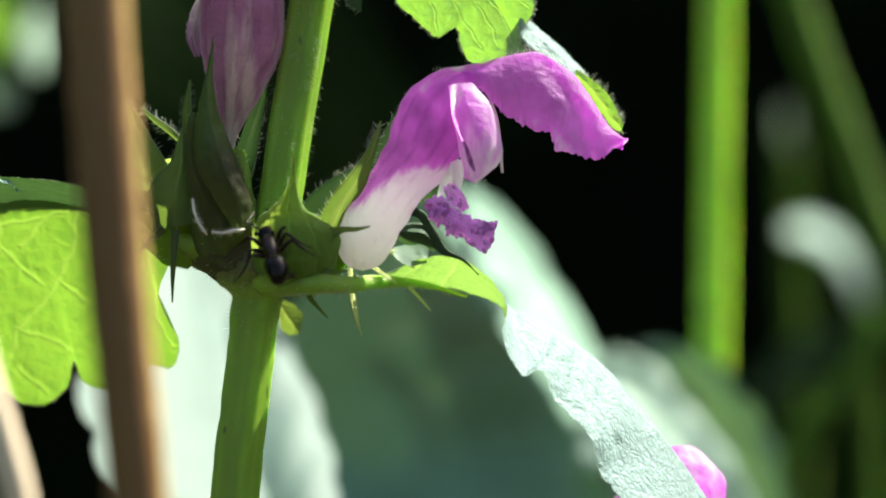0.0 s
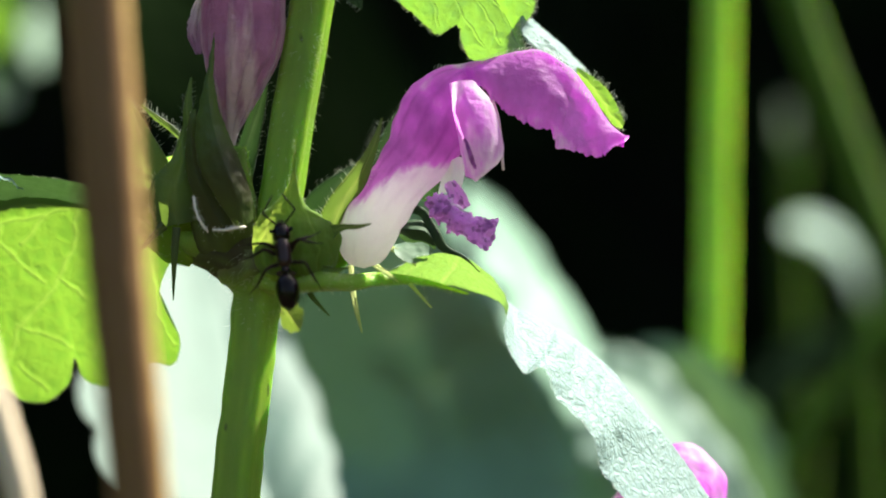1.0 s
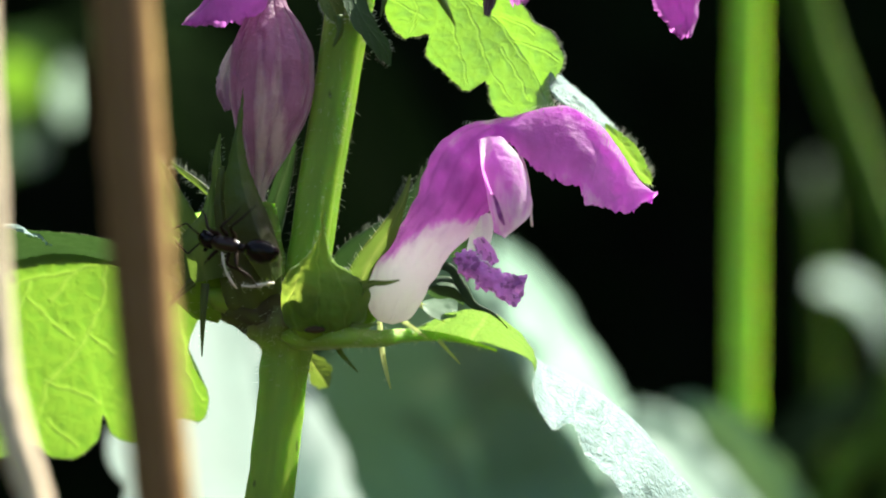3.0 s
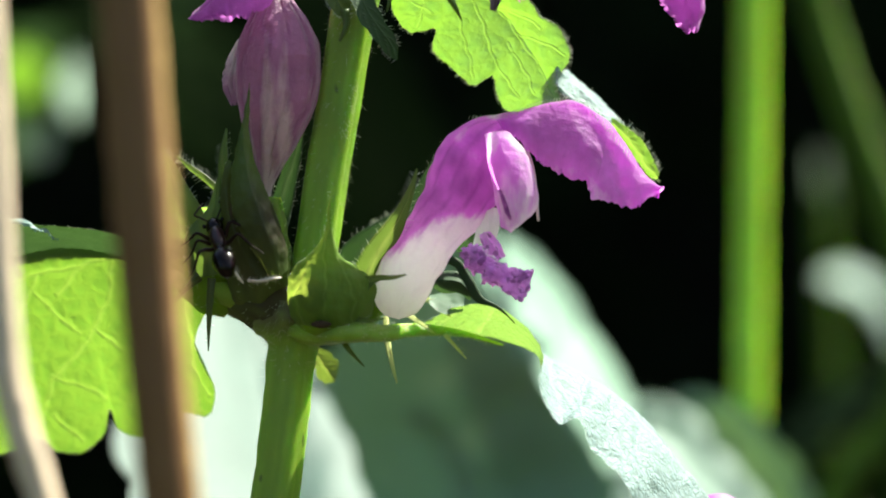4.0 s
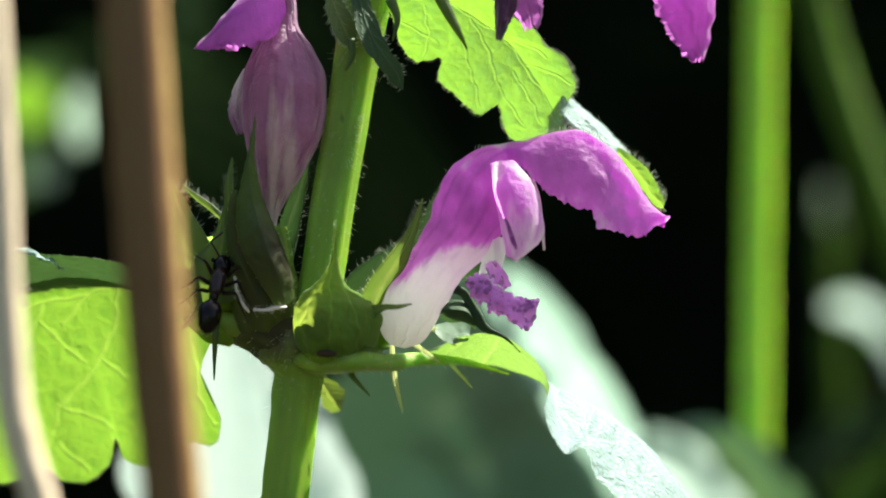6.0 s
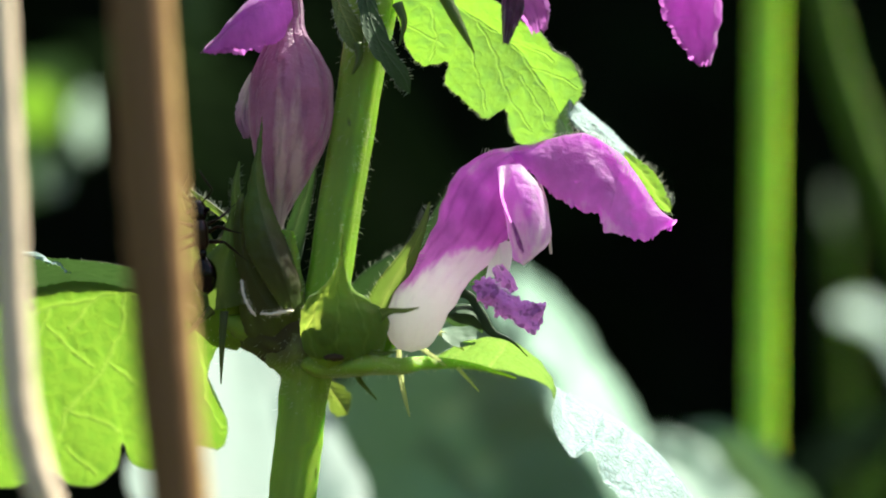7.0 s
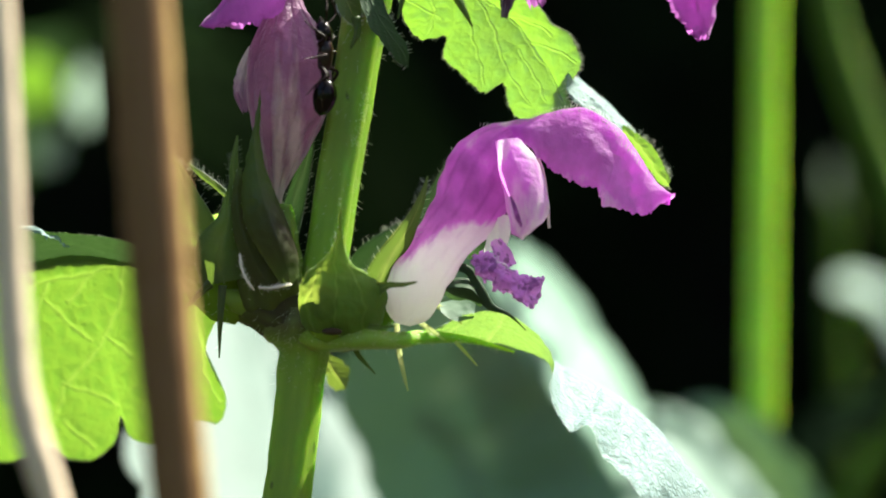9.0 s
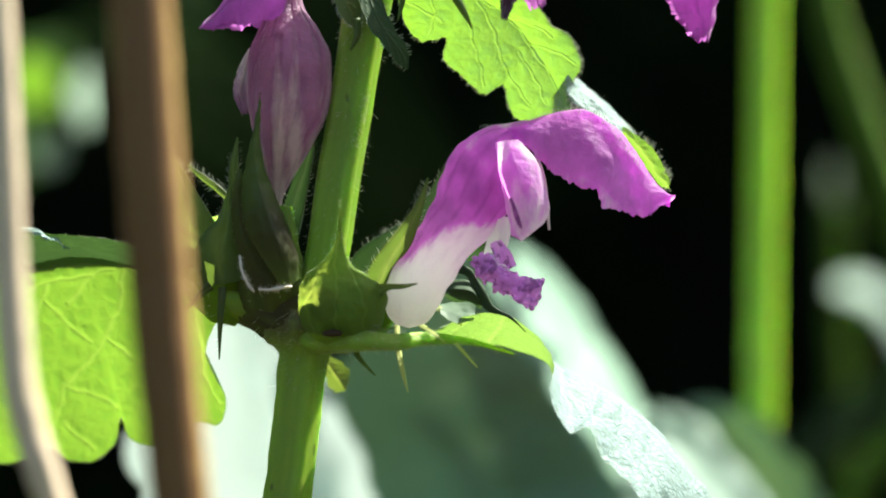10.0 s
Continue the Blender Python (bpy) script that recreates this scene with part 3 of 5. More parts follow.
# leaf that droops to the sunny side: its base shows the lit underside, its blade the pale upper face
g = Geo()
pet = g.tube([(-9.09, 0.5, -5.15, 0.93), (-7.19, -3.4, -5.71, 0.71), (-5.06, -4.4, -5.62, 0.63), (-2.98, -1.5, -5.75, 0.53), (-1.04, 1, -5.59, 0.43), (2.02, 2.6, -5.87, 0.2), (4.53, 3, -6.6, 0.06)], 24, 10, 0.1, 0.4, 0.05)
petiole = part("petiole", g, M_STEM, plant)
h = Geo()
skin_hair(h, pet, 260, 0.38, 0.016, 8, 0.2)
part("hair", h, M_HAIR, petiole, "", "stuff")
sheet_part("leaf", M_SILVER, plant, "drooping leaf, silvery wrinkled upper face in full sun", 620, 0.22, (-1, -1, 1), 5,
    rib=[(-3.4, 3.5, -6.11), (-0.14, 4, -6.01), (2.75, 4, -6.09), (5.29, 4, -6.74), (7.22, 3, -7.51), (9.23, 2.5, -8.36), (11.39, 2.5, -9.51), (13.91, 2.5, -11.75), (16.05, 2, -14.46), (18.57, 2, -17.84), (20.73, 2, -21.08), (22.08, 1, -23.15)],
    near=[(-3.03, 3, -5.85), (-0.5, 1.5, -5.17), (1.82, 0, -4.07), (4.13, -1, -4.19), (5.9, -1.5, -5.54), (6.86, -2.5, -7), (6.54, -4, -8.65), (7.02, -4.5, -10.32), (7.99, -5, -11.42), (9.13, -4.6, -10.98), (9.53, -5, -12.33), (10.79, -5, -13.73), (12.12, -5, -15.27), (12.48, -5, -17.2), (13.7, -5, -18.78), (15.66, -4.5, -20.57), (18.22, -3, -22.28), (21.97, 0.5, -23.18)],
    far=[(-3.06, 5, -6.11), (0.22, 8, -5.66), (3.18, 9, -5.61), (5.74, 8, -6.54), (7.52, 6, -7.52), (9.51, 5.5, -8.45), (11.7, 5.5, -9.76), (14.14, 5.5, -12.24), (16.3, 5, -15.06), (18.77, 5, -18.41), (20.88, 4, -21.53), (22.12, 1.5, -23.27)],
    count=260, halves=(70, 12), wide=0.09, quilt=0.16, relief=0.055, grain=1.5, jag=0.22, roll=0.05, cup=(0.1, 0),
    veins=[[(2.71, -6), (3.61, -5.03), (3.86, -4.35)], [(-0.14, -5.85), (1.11, -5.03), (1.64, -4.35)], [(9.86, -8.78), (9.21, -9.85), (9.36, -11.14)], [(7.71, -7.53), (7.43, -8.78), (7.86, -10.21)], [(11.46, -9.67), (11.11, -11.64), (11.93, -13.78), (12.21, -14.85)],
           [(9.32, -10.39), (11, -11)], [(13.43, -11.46), (12.71, -13.14), (13.61, -15.57)], [(8.07, -7.35), (11.29, -9.57), (13.79, -11.85), (15.93, -14.67)], [(9.86, -12.71), (11.29, -13.78)], [(7.89, -9.14), (9.14, -10.14)]])

# leaf on the shady side, lit from behind, with rounded lobes and strong veins
g = Geo()
g.tube([(-11.21, 0, -3.71, 0.93), (-13, 0, -3.18, 0.79), (-14.79, 0, -2.64, 0.64), (-16.57, 0, -2.11, 0.54)], 16, 10, 0.1, 0.4, 0.05)
part("petiole", g, M_STEM, plant)
sheet_part("leaf", M_LEAF, plant, "leaf lit through from behind, yellow-green, round-lobed", 420, 0.22, (-1,), 11,
    rib=[(-12.92, 2, -3.74), (-15.64, 2.4, -2.55), (-17.8, 2.4, -1.76), (-20.52, 2.6, -1.04), (-23.22, 2.6, -1.22), (-26.13, 2.8, -1.73), (-28.31, 3, -2.02), (-31.26, 3.5, -3.11)],
    near=[(-13.18, 2.2, -4.24), (-13.83, 2.3, -4.03), (-14.79, 2.6, -5.19), (-15.16, 2.9, -6.53), (-14.68, 3.3, -7.99), (-13.95, 3.8, -9.49), (-14.38, 4.4, -11.18), (-15.95, 4.6, -11.04), (-18.36, 5.4, -12.6), (-20.29, 5.8, -12.07), (-20.8, 5.8, -10.87), (-21.22, 6.5, -12.47), (-22.69, 7, -13.63), (-24.41, 7, -13.59), (-25.51, 7, -12.68), (-26.95, 7.5, -13.51), (-28.84, 8, -13.9), (-31.05, 8, -12.36)],
    far=[(-12.92, 2, -3.31), (-15.63, 2.2, -2.16), (-17.79, 2.2, -1.44), (-20.68, 2.3, -0.72), (-23.57, 2.4, -0.39), (-26.47, 2.6, -0.86), (-28.32, 3, -1.08), (-31.26, 3.5, -2.2)],
    count=240, halves=(110, 8), wide=0.13, quilt=0.06, relief=0.03, grain=1.6, jag=0.1, cup=(0.15, 0),
    veins=[[(-12.82, -3.71), (-15.5, -2.53), (-17.64, -1.75), (-20.32, -1.03), (-22.64, -1.5), (-25.14, -2.07), (-28, -2.89)], [(-20.32, -1), (-20.64, -3.42), (-21.57, -5.57), (-23, -7.35), (-24.43, -8.96), (-25.14, -11.28), (-25.5, -12.71)], [(-25.5, -3.35), (-24.07, -4.67), (-22.64, -5.82)],
           [(-24.5, -8.78), (-22.64, -9.21), (-21.14, -10.14)], [(-21.64, -5.71), (-20.07, -6.85)], [(-24.43, -11.28), (-22.64, -12.78)], [(-16.21, -2.35), (-15.68, -4.85), (-15.43, -7.71), (-14.43, -9.85)], [(-25.14, -2.07), (-26.57, -4.85), (-27.64, -8.42)], [(-22.29, -1.46), (-24.07, -3.42)], [(-17.64, -1.75), (-18.36, -5.57), (-19.43, -10.57)]])
# Same leaf in a deeper green, which paints the shade on this half.
sheet_part("leaf", M_LEAF_DEEP, plant, "folded half of the leaf, its shade put in as darker green", 60, 0.25, (-1,), 12,
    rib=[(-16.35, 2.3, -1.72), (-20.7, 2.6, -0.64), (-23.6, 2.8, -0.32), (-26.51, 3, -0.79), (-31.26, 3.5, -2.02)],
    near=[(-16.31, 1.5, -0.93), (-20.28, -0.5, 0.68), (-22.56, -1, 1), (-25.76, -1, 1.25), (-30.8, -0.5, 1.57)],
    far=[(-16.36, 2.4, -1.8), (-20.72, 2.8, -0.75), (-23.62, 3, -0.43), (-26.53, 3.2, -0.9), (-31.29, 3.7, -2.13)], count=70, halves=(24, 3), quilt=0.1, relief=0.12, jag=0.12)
g = Geo()
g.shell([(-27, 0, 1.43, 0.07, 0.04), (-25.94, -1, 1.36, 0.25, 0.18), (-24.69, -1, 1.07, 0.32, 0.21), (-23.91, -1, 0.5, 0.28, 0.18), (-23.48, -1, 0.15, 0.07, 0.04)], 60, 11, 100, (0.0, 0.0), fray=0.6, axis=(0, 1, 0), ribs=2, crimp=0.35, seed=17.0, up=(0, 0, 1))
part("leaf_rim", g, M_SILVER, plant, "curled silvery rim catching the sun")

# upper leaf, lit through, with the folded sunny rim
sheet_part("leaf", M_SILVER_THIN, plant, "upper leaf lit through, coarsely toothed", 560, 0.3, (1, -1), 21,
    rib=[(-3.59, 0.8, 17.86), (-0.36, -0.6, 17.41), (1.78, -0.4, 16.36), (3.93, 0.4, 14.97), (5.55, 1, 13.21), (7, 1.4, 10.9), (7.97, 1.6, 8.75)],
    near=[(-3.05, 1.2, 16.81), (-2.65, 0.6, 15.34), (-2.37, 0.6, 14.34), (-1.44, 0.6, 13.27), (0.21, 0.6, 13.41), (0.03, 0.9, 12.13), (0.57, 1.1, 11.57), (1.65, 1.3, 10.64), (2.58, 1.6, 9.94), (3.81, 1.8, 10.52), (4.1, 2, 9.59), (4.53, 2.2, 8.52), (6.12, 2.3, 7.69), (7.91, 2, 8.15)],
    far=[(-3.22, 0.4, 18.55), (-0, -1.8, 18.58), (2.84, -1.4, 17.54), (4.99, -0.4, 15.93), (6.07, -0.1, 15.37), (6.93, 0.3, 14.25), (7.94, 0.5, 13.69), (8.59, 0.7, 12.55), (8.78, 0.9, 11.49), (8.31, 1, 10.85), (7.96, 1.2, 10.17), (8.26, 1.5, 8.75)],
    count=200, halves=(60, 44), wide=0.05, quilt=0.04, relief=0.035, grain=1.8, jag=0.16, cup=(0.15, 0.1),
    veins=[[(-0.36, 17.45), (1.78, 16.38), (3.92, 14.95), (5.53, 13.16), (6.96, 10.84), (7.67, 9.16)], [(0.35, 17.09), (1.42, 14.95), (2.14, 12.8), (2.57, 10.48)], [(2.14, 16.02), (3.39, 13.52), (3.92, 11.38), (5.53, 9.41)], [(-2.15, 15.84), (-0, 14.41)],
           [(4.1, 14.77), (5.71, 14.41), (6.96, 13.52)], [(5.35, 13.34), (7.14, 12.63), (8.39, 11.91)], [(-0.72, 16.91), (-0.54, 14.95), (-0.9, 13.7)], [(4.82, 12.63), (6.07, 10.66), (6.6, 9.41)]])
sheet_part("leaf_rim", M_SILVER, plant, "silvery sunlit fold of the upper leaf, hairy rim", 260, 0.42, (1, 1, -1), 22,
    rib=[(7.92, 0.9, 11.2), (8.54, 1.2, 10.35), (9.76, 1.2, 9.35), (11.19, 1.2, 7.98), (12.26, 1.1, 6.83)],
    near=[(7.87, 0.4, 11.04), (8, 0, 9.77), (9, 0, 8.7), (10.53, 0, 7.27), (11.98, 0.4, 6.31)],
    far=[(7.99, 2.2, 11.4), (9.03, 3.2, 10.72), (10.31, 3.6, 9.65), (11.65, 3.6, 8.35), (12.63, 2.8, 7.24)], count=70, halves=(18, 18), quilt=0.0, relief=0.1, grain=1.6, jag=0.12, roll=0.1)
sheet_part("leaf_tip", M_LEAF, plant, "tip of the upper leaf, lit through, hairy rim", 160, 0.42, (1, 1, -1), 23,
    rib=[(11.37, 0.4, 7.6), (12.53, 0.6, 6.46), (13.43, 0.8, 5.32), (14.34, 1, 4.11)],
    near=[(11.38, 0.7, 7.04), (12.19, 1, 5.86), (13.2, 1.2, 4.9), (13.92, 1.2, 4.04), (14.41, 1.1, 3.96)],
    far=[(11.37, 0.4, 7.89), (12.44, 0.4, 7.24), (13.38, 0.5, 6.39), (14.03, 0.7, 5.28), (14.44, 0.9, 4.39)], count=60, halves=(14, 14), relief=0.08, grain=1.6, jag=0.12, veins=[[(11.5, 7.45), (12.5, 6.45), (13.39, 5.3), (14.28, 4.09)]])

# young leaf and bracts at the upper node
leaf_part("bract", [
    (-5.12, -1, 18.18, -0.5, 0, -0.21, 0.5, 0, 0.14),
    (-4.76, -1.6, 16.37, -0.57, -0.4, -0.36, 0.64, 0.3, 0.29),
    (-4.11, -2, 14.64, -0.61, -0.6, -0.54, 0.61, 0.4, 0.39),
    (-3.33, -2, 13.43, -0.54, -0.4, -0.43, 0.43, 0.4, 0.36),
    (-2.56, -1.6, 12.39, -0.5, -0.2, -0.43, 0.36, 0.2, 0.29),
    (-2.2, -1.2, 11.41, -0.04, 0, -0.04, 0.04, 0, 0.04),
], M_LEAF_DEEP, plant, 50, (-1, 1), "small dark grey-green bract, hairy rim", 0.36, 31, count=50, across=17, teeth=5, cut=0.2, quilt=0.06)
leaf_part("bract", [
    (-6.9, -1, 17.83, -0.29, 0, -0.21, 0.36, 0, 0.21),
    (-6.39, -1.4, 16.38, -0.57, -0.2, -0.36, 0.64, 0.3, 0.29),
    (-5.75, -1.6, 14.95, -0.5, -0.2, -0.43, 0.64, 0.3, 0.29),
    (-5.25, -1.6, 13.95, -0.04, 0, -0.04, 0.04, 0, 0.04),
], M_BRACT, plant, 70, (-1, 1), "bright green bract", 0.32, 33, count=40, across=15, teeth=4, cut=0.15, quilt=0.05)
for pts in ([(-5.46, -1.8, 14.58, 0.28), (-5.39, -2, 13.5, 0.21), (-5.81, -2, 12.58, 0.07)], [(-2.99, -1, 17.11, 0.36), (-2.56, -1.4, 15.88, 0.21), (-2.84, -1.6, 14.45, 0.05)],
            [(-0.14, -4, 17.63, 0.43), (0.77, -4.2, 15.85, 0.32), (1.62, -4.2, 14.24, 0.11), (1.83, -4, 13.82, 0.04)]):
    g = Geo()
    g.tube(pts, 14, 8, flat=0.6)
    part("sepal", g, M_SEPAL, plant, "narrow pointed calyx tooth")


def sepal(points, parent, seed, hairs=60, tone=(0.0, 0.0), material=None, axis=(1, 0, 0), ribs=2, length=0.4):
    """A pointed calyx tooth: rows (x, y, z, half width, height of its ridge)."""
    g = Geo()
    g.shell(points, 30, 17, 80, tone, axis=axis, ribs=ribs, seed=seed, crimp=0.1)
    ob = part("sepal", g, material or M_SEPAL, parent)
    if hairs:
        rng = random.Random(seed)
        h, s = Geo(), smooth(points, 40)
        for _ in range(hairs):
            i = rng.randrange(4, 38)
            side = rng.choice((-1, 1))
            t = unit(s[i + 1][:3] - s[i][:3])
            e1 = unit(np.array(axis) - np.dot(axis, t) * t)
            h.hair(s[i][:3] + e1 * side * s[i][3] * 0.95, e1 * side + t * 0.7 + np.array([rng.uniform(-0.3, 0.3) for _ in range(3)]), length * rng.uniform(0.3, 1.2), 0.011)
        part("hair", h, M_HAIR, ob, "", "stuff")
    return ob


# empty calyx facing the lens: a rounded cup with one long tooth

def cup(points, parent, label, tone=None, lump=0.2, hairs=160, dark_ovals=(), skin=None):
    g = Geo()
    s = g.tube(points, 30, 36, lump=lump, tone=tone, ribs=0.15)
    for spot, size in dark_ovals:
        for k, p in enumerate(g.v):
            d = math.dist(p, spot) / size
            if p[1] < spot[1] + size:
                g.tone[k] = max(g.tone[k], 0.62 * max(0.0, min(1.0, 3.5 - 3.5 * d)))
    ob = part("calyx", g, skin or M_CALYX, parent, label)
    h = Geo()
    skin_hair(h, s, hairs, 0.35, 0.016, len(ORIGIN), 0.5)
    part("hair", h, M_HAIR, ob, "", "stuff")
    return ob


def bell_calyx():
    """A tent of thin membrane drawn out into one tooth, open behind, round a hidden green cushion that shades its lower
    wall.
    """
    g = Geo()
    shadow_at = (-7.43, -3.36)
    place = g.sheet([(-6.48, -3.6, -5.77), (-6.37, -5.2, -4.83), (-6.36, -5.7, -3.53), (-6.44, -5.5, -2.3), (-6.55, -5.1, -1.26), (-6.53, -4.7, -0.38), (-6.46, -4.4, 0.5), (-6.4, -4.2, 1.73), (-6.37, -4, 3.24)],
            [(-7.4, -2.4, -5.8), (-8.56, -2.5, -5.02), (-9.06, -2.5, -3.75), (-9.05, -2.7, -2.51), (-8.4, -3.2, -1.34), (-7.25, -3.9, -0.42), (-6.75, -4.2, 0.5), (-6.51, -4.1, 1.73), (-6.4, -4, 3.24)],
            [(-5.1, -2.4, -5.8), (-4.1, -2.5, -5.02), (-3.57, -2.5, -3.75), (-3.54, -2.7, -2.47), (-4.73, -3.2, -1.62), (-5.88, -3.9, -0.63), (-6.19, -4.2, 0.43), (-6.29, -4.1, 1.73), (-6.33, -4, 3.24)],
            110, (30, 30), [[(-6.57, -5.85), (-6.64, -0.92), (-6.46, 3.29)], [(-8, -5.57), (-8.5, -3.42), (-7.64, -0.92)], [(-5.14, -5.57), (-4.71, -3.6), (-5.79, -0.92)]], wide=0.07, arch=1.0, relief=0.12, grain=1.0, jag=0.04, seed=9.0)
    # Dark oval painted into the tone, for a seed's shadow on the membrane.
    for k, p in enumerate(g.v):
        d = math.hypot((p[0] - shadow_at[0]) / 0.88, (p[2] - shadow_at[1]) / 1.05)
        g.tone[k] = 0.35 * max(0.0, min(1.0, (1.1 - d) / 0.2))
    bell = part("calyx", g, M_BELL, plant, "bell-shaped calyx with one long tooth, seed's shadow painted as dark oval")
    h = Geo()
    margin_hair(h, place, (-1, 1), 160, 0.3, 0.012, 0.3, 0.99, seed=76)
    part("hair", h, M_HAIR, bell, "", "stuff")
    # Hidden cushion, added to block the sun so the lower membrane stays dark.
    g = Geo()
    g.tube([(-6.39, -1.6, -5.75, 0.71), (-6.38, -2.2, -5.17, 1.84), (-6.36, -2.8, -4.09, 2.33), (-6.39, -3, -3.03, 2.26), (-6.5, -3, -2.26, 1.84), (-6.6, -3, -1.62, 1.13), (-6.67, -3, -1.13, 0.28)], 30, 30, lump=0.15)
    part("cushion", g, M_CALYX, bell, "hidden green cushion added to keep sun off the calyx wall")
    # Solid dark ball in place of the shaded hollow at the foot.
    g = Geo()
    g.ball((-6.86, -5.3, -5.11), 0.62, 0.3, 0.24, 16, 10, 0.25)
    part("hollow_shade", g, M_HOLLOW, bell, "dark lump painting the shade of a hollow under the calyx")
    return bell


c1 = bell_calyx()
sepal([(-4.86, -3.6, -3.66, 0.85, -0.35), (-4.08, -4, -2.57, 0.49, -0.25), (-3.3, -4.3, -2.25, 0.21, -0.11), (-2.42, -4.8, -2.21, 0.14, -0.07), (-1.61, -5, -2.03, 0.04, -0.04)], c1, 43, 0, axis=(0, 0, 1))
# calyx of the open flower
c2 = cup([(-5.43, 0, -5.32, 0.57), (-4.79, 0, -4.79, 1), (-4.07, 0, -3.96, 1.14), (-3.64, 0, -3, 1.07), (-3.43, 0, -2.11, 0.86)], plant, "calyx of the open flower", lump=0.1)
sepal([(-4.13, -1, -2.81, 1.21, -0.57), (-3.34, -1.5, -1.03, 1.07, -0.5), (-2.55, -2, 0.57, 0.71, -0.32), (-1.84, -2.4, 1.98, 0.42, -0.18), (-1.27, -2.6, 3.4, 0.21, -0.11), (-0.95, -2.6, 4.56, 0.05, -0.04)], c2, 45, 120, length=0.5)
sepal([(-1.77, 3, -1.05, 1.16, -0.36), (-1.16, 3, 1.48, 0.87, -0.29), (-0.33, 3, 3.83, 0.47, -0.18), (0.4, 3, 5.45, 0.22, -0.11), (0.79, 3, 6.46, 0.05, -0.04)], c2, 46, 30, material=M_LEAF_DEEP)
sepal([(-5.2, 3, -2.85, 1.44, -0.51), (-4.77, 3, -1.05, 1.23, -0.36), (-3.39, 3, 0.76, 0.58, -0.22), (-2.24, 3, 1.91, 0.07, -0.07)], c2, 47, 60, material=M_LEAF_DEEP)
# thin teeth below it
for pts, sd in (([(-2.94, 0.6, -4.69, 0.18, -0.11), (-2.79, 0.8, -6.41, 0.18, -0.11), (-2.51, 0.9, -7.85, 0.14, -0.07), (-2.22, 1, -9, 0.04, -0.04)], 48),
                ([(-1.75, 0.6, -4.47, 0.18, -0.11), (-0.79, 0.8, -5.12, 0.14, -0.07), (0.11, 0.8, -5.77, 0.04, -0.04)], 49),
                ([(-0.5, 1, -3.55, 0.18, -0.11), (0.22, 1, -3.98, 0.14, -0.07), (1.22, 1, -4.77, 0.04, -0.04)], 50),
                ([(0.79, 0.8, -5.84, 0.14, -0.07), (1.36, 1, -6.49, 0.11, -0.07), (2.19, 1, -7.42, 0.04, -0.04)], 51)):
    sepal(pts, plant, sd, 16, axis=(1, 0, 0.2) if sd in (48, 51) else (0, 0, 1), material=M_TOOTH, length=0.3)
# and below the bell
for pts, sd in (([(-5.92, -3.6, -4.72, 0.14, -0.11), (-5.36, -3.4, -6.49, 0.18, -0.11), (-4.22, -4.2, -7.77, 0.04, -0.04)], 52),
                ([(-5.06, -4.4, -4.71, 0.21, -0.11), (-4, -4.6, -4.88, 0.14, -0.07), (-2.95, -4.6, -4.77, 0.04, -0.04)], 53)):
    sepal(pts, plant, sd, 16, axis=(1, 0, 0.2) if sd == 52 else (0, 0, 1), length=0.3)

# calyx of the closed flower, with long pointed teeth; brown inside
c3 = cup([(-10.14, 0, -4.79, 0.5), (-10.5, 0, -3.71, 1.64), (-10.79, 0, -2.11, 2.07), (-10.93, 0, -0.32, 1.86), (-10.71, 0, 1.46, 1.43), (-10.57, 0, 2.89, 0.93)], plant, "calyx of the closed flower, stained brown", tone=lambda u: 0.6 * math.exp(-((u - 0.3) / 0.35) ** 2), skin=M_NODE)
# Tone darkens the tooth's base to paint the shadow lying there.
sheet_part("sepal", M_SEPAL, c3, "long pointed calyx tooth, shade painted brown at its base", 40, 0.2, (-1, 1), 61,
    rib=[(-9.48, -3.4, -2.25), (-10.12, -4.4, 0.14), (-11.03, -4.4, 2.6), (-11.57, -4, 4.72), (-11.77, -3.6, 6.84), (-11.51, -3, 8.8), (-11.42, -2.6, 9.94)],
    near=[(-9.92, -3, -2.47), (-11.35, -3.4, -0.38), (-12.41, -3.4, 1.73), (-12.6, -3.2, 4.03), (-12.1, -3.2, 6.43), (-11.62, -2.9, 8.8), (-11.46, -2.6, 9.94)],
    far=[(-9.02, -2.6, -1.69), (-9.12, -2.8, -0.21), (-9.96, -3, 2.26), (-10.77, -3, 4.21), (-11.37, -3, 6.5), (-11.41, -2.8, 8.8), (-11.39, -2.6, 9.94)],
    count=80, halves=(16, 16), arch=0.5, relief=0.08, grain=1.6, jag=0.05, tone=lambda u, v: 1.05 * math.exp(-((u - 0.22) / 0.2) ** 2) * (0.8 + 0.2 * v))
sepal([(-10.25, 1, -1.04, 0.57, -0.29), (-9.77, 1.4, 1.47, 0.72, -0.29), (-9.05, 1.4, 4.34, 0.54, -0.18), (-8.47, 1.2, 6.49, 0.29, -0.11), (-8.17, 1, 8.46, 0.07, -0.04)], c3, 62, 60, material=M_LEAF_DEEP)
sepal([(-12.6, -1, -1.03, 0.93, -0.28), (-12.79, -1.4, 1.46, 0.71, -0.21), (-12.99, -1.6, 3.59, 0.46, -0.18), (-13.13, -1.6, 5.36, 0.28, -0.11), (-12.93, -1.4, 7.14, 0.07, -0.04)], c3, 63, 60)
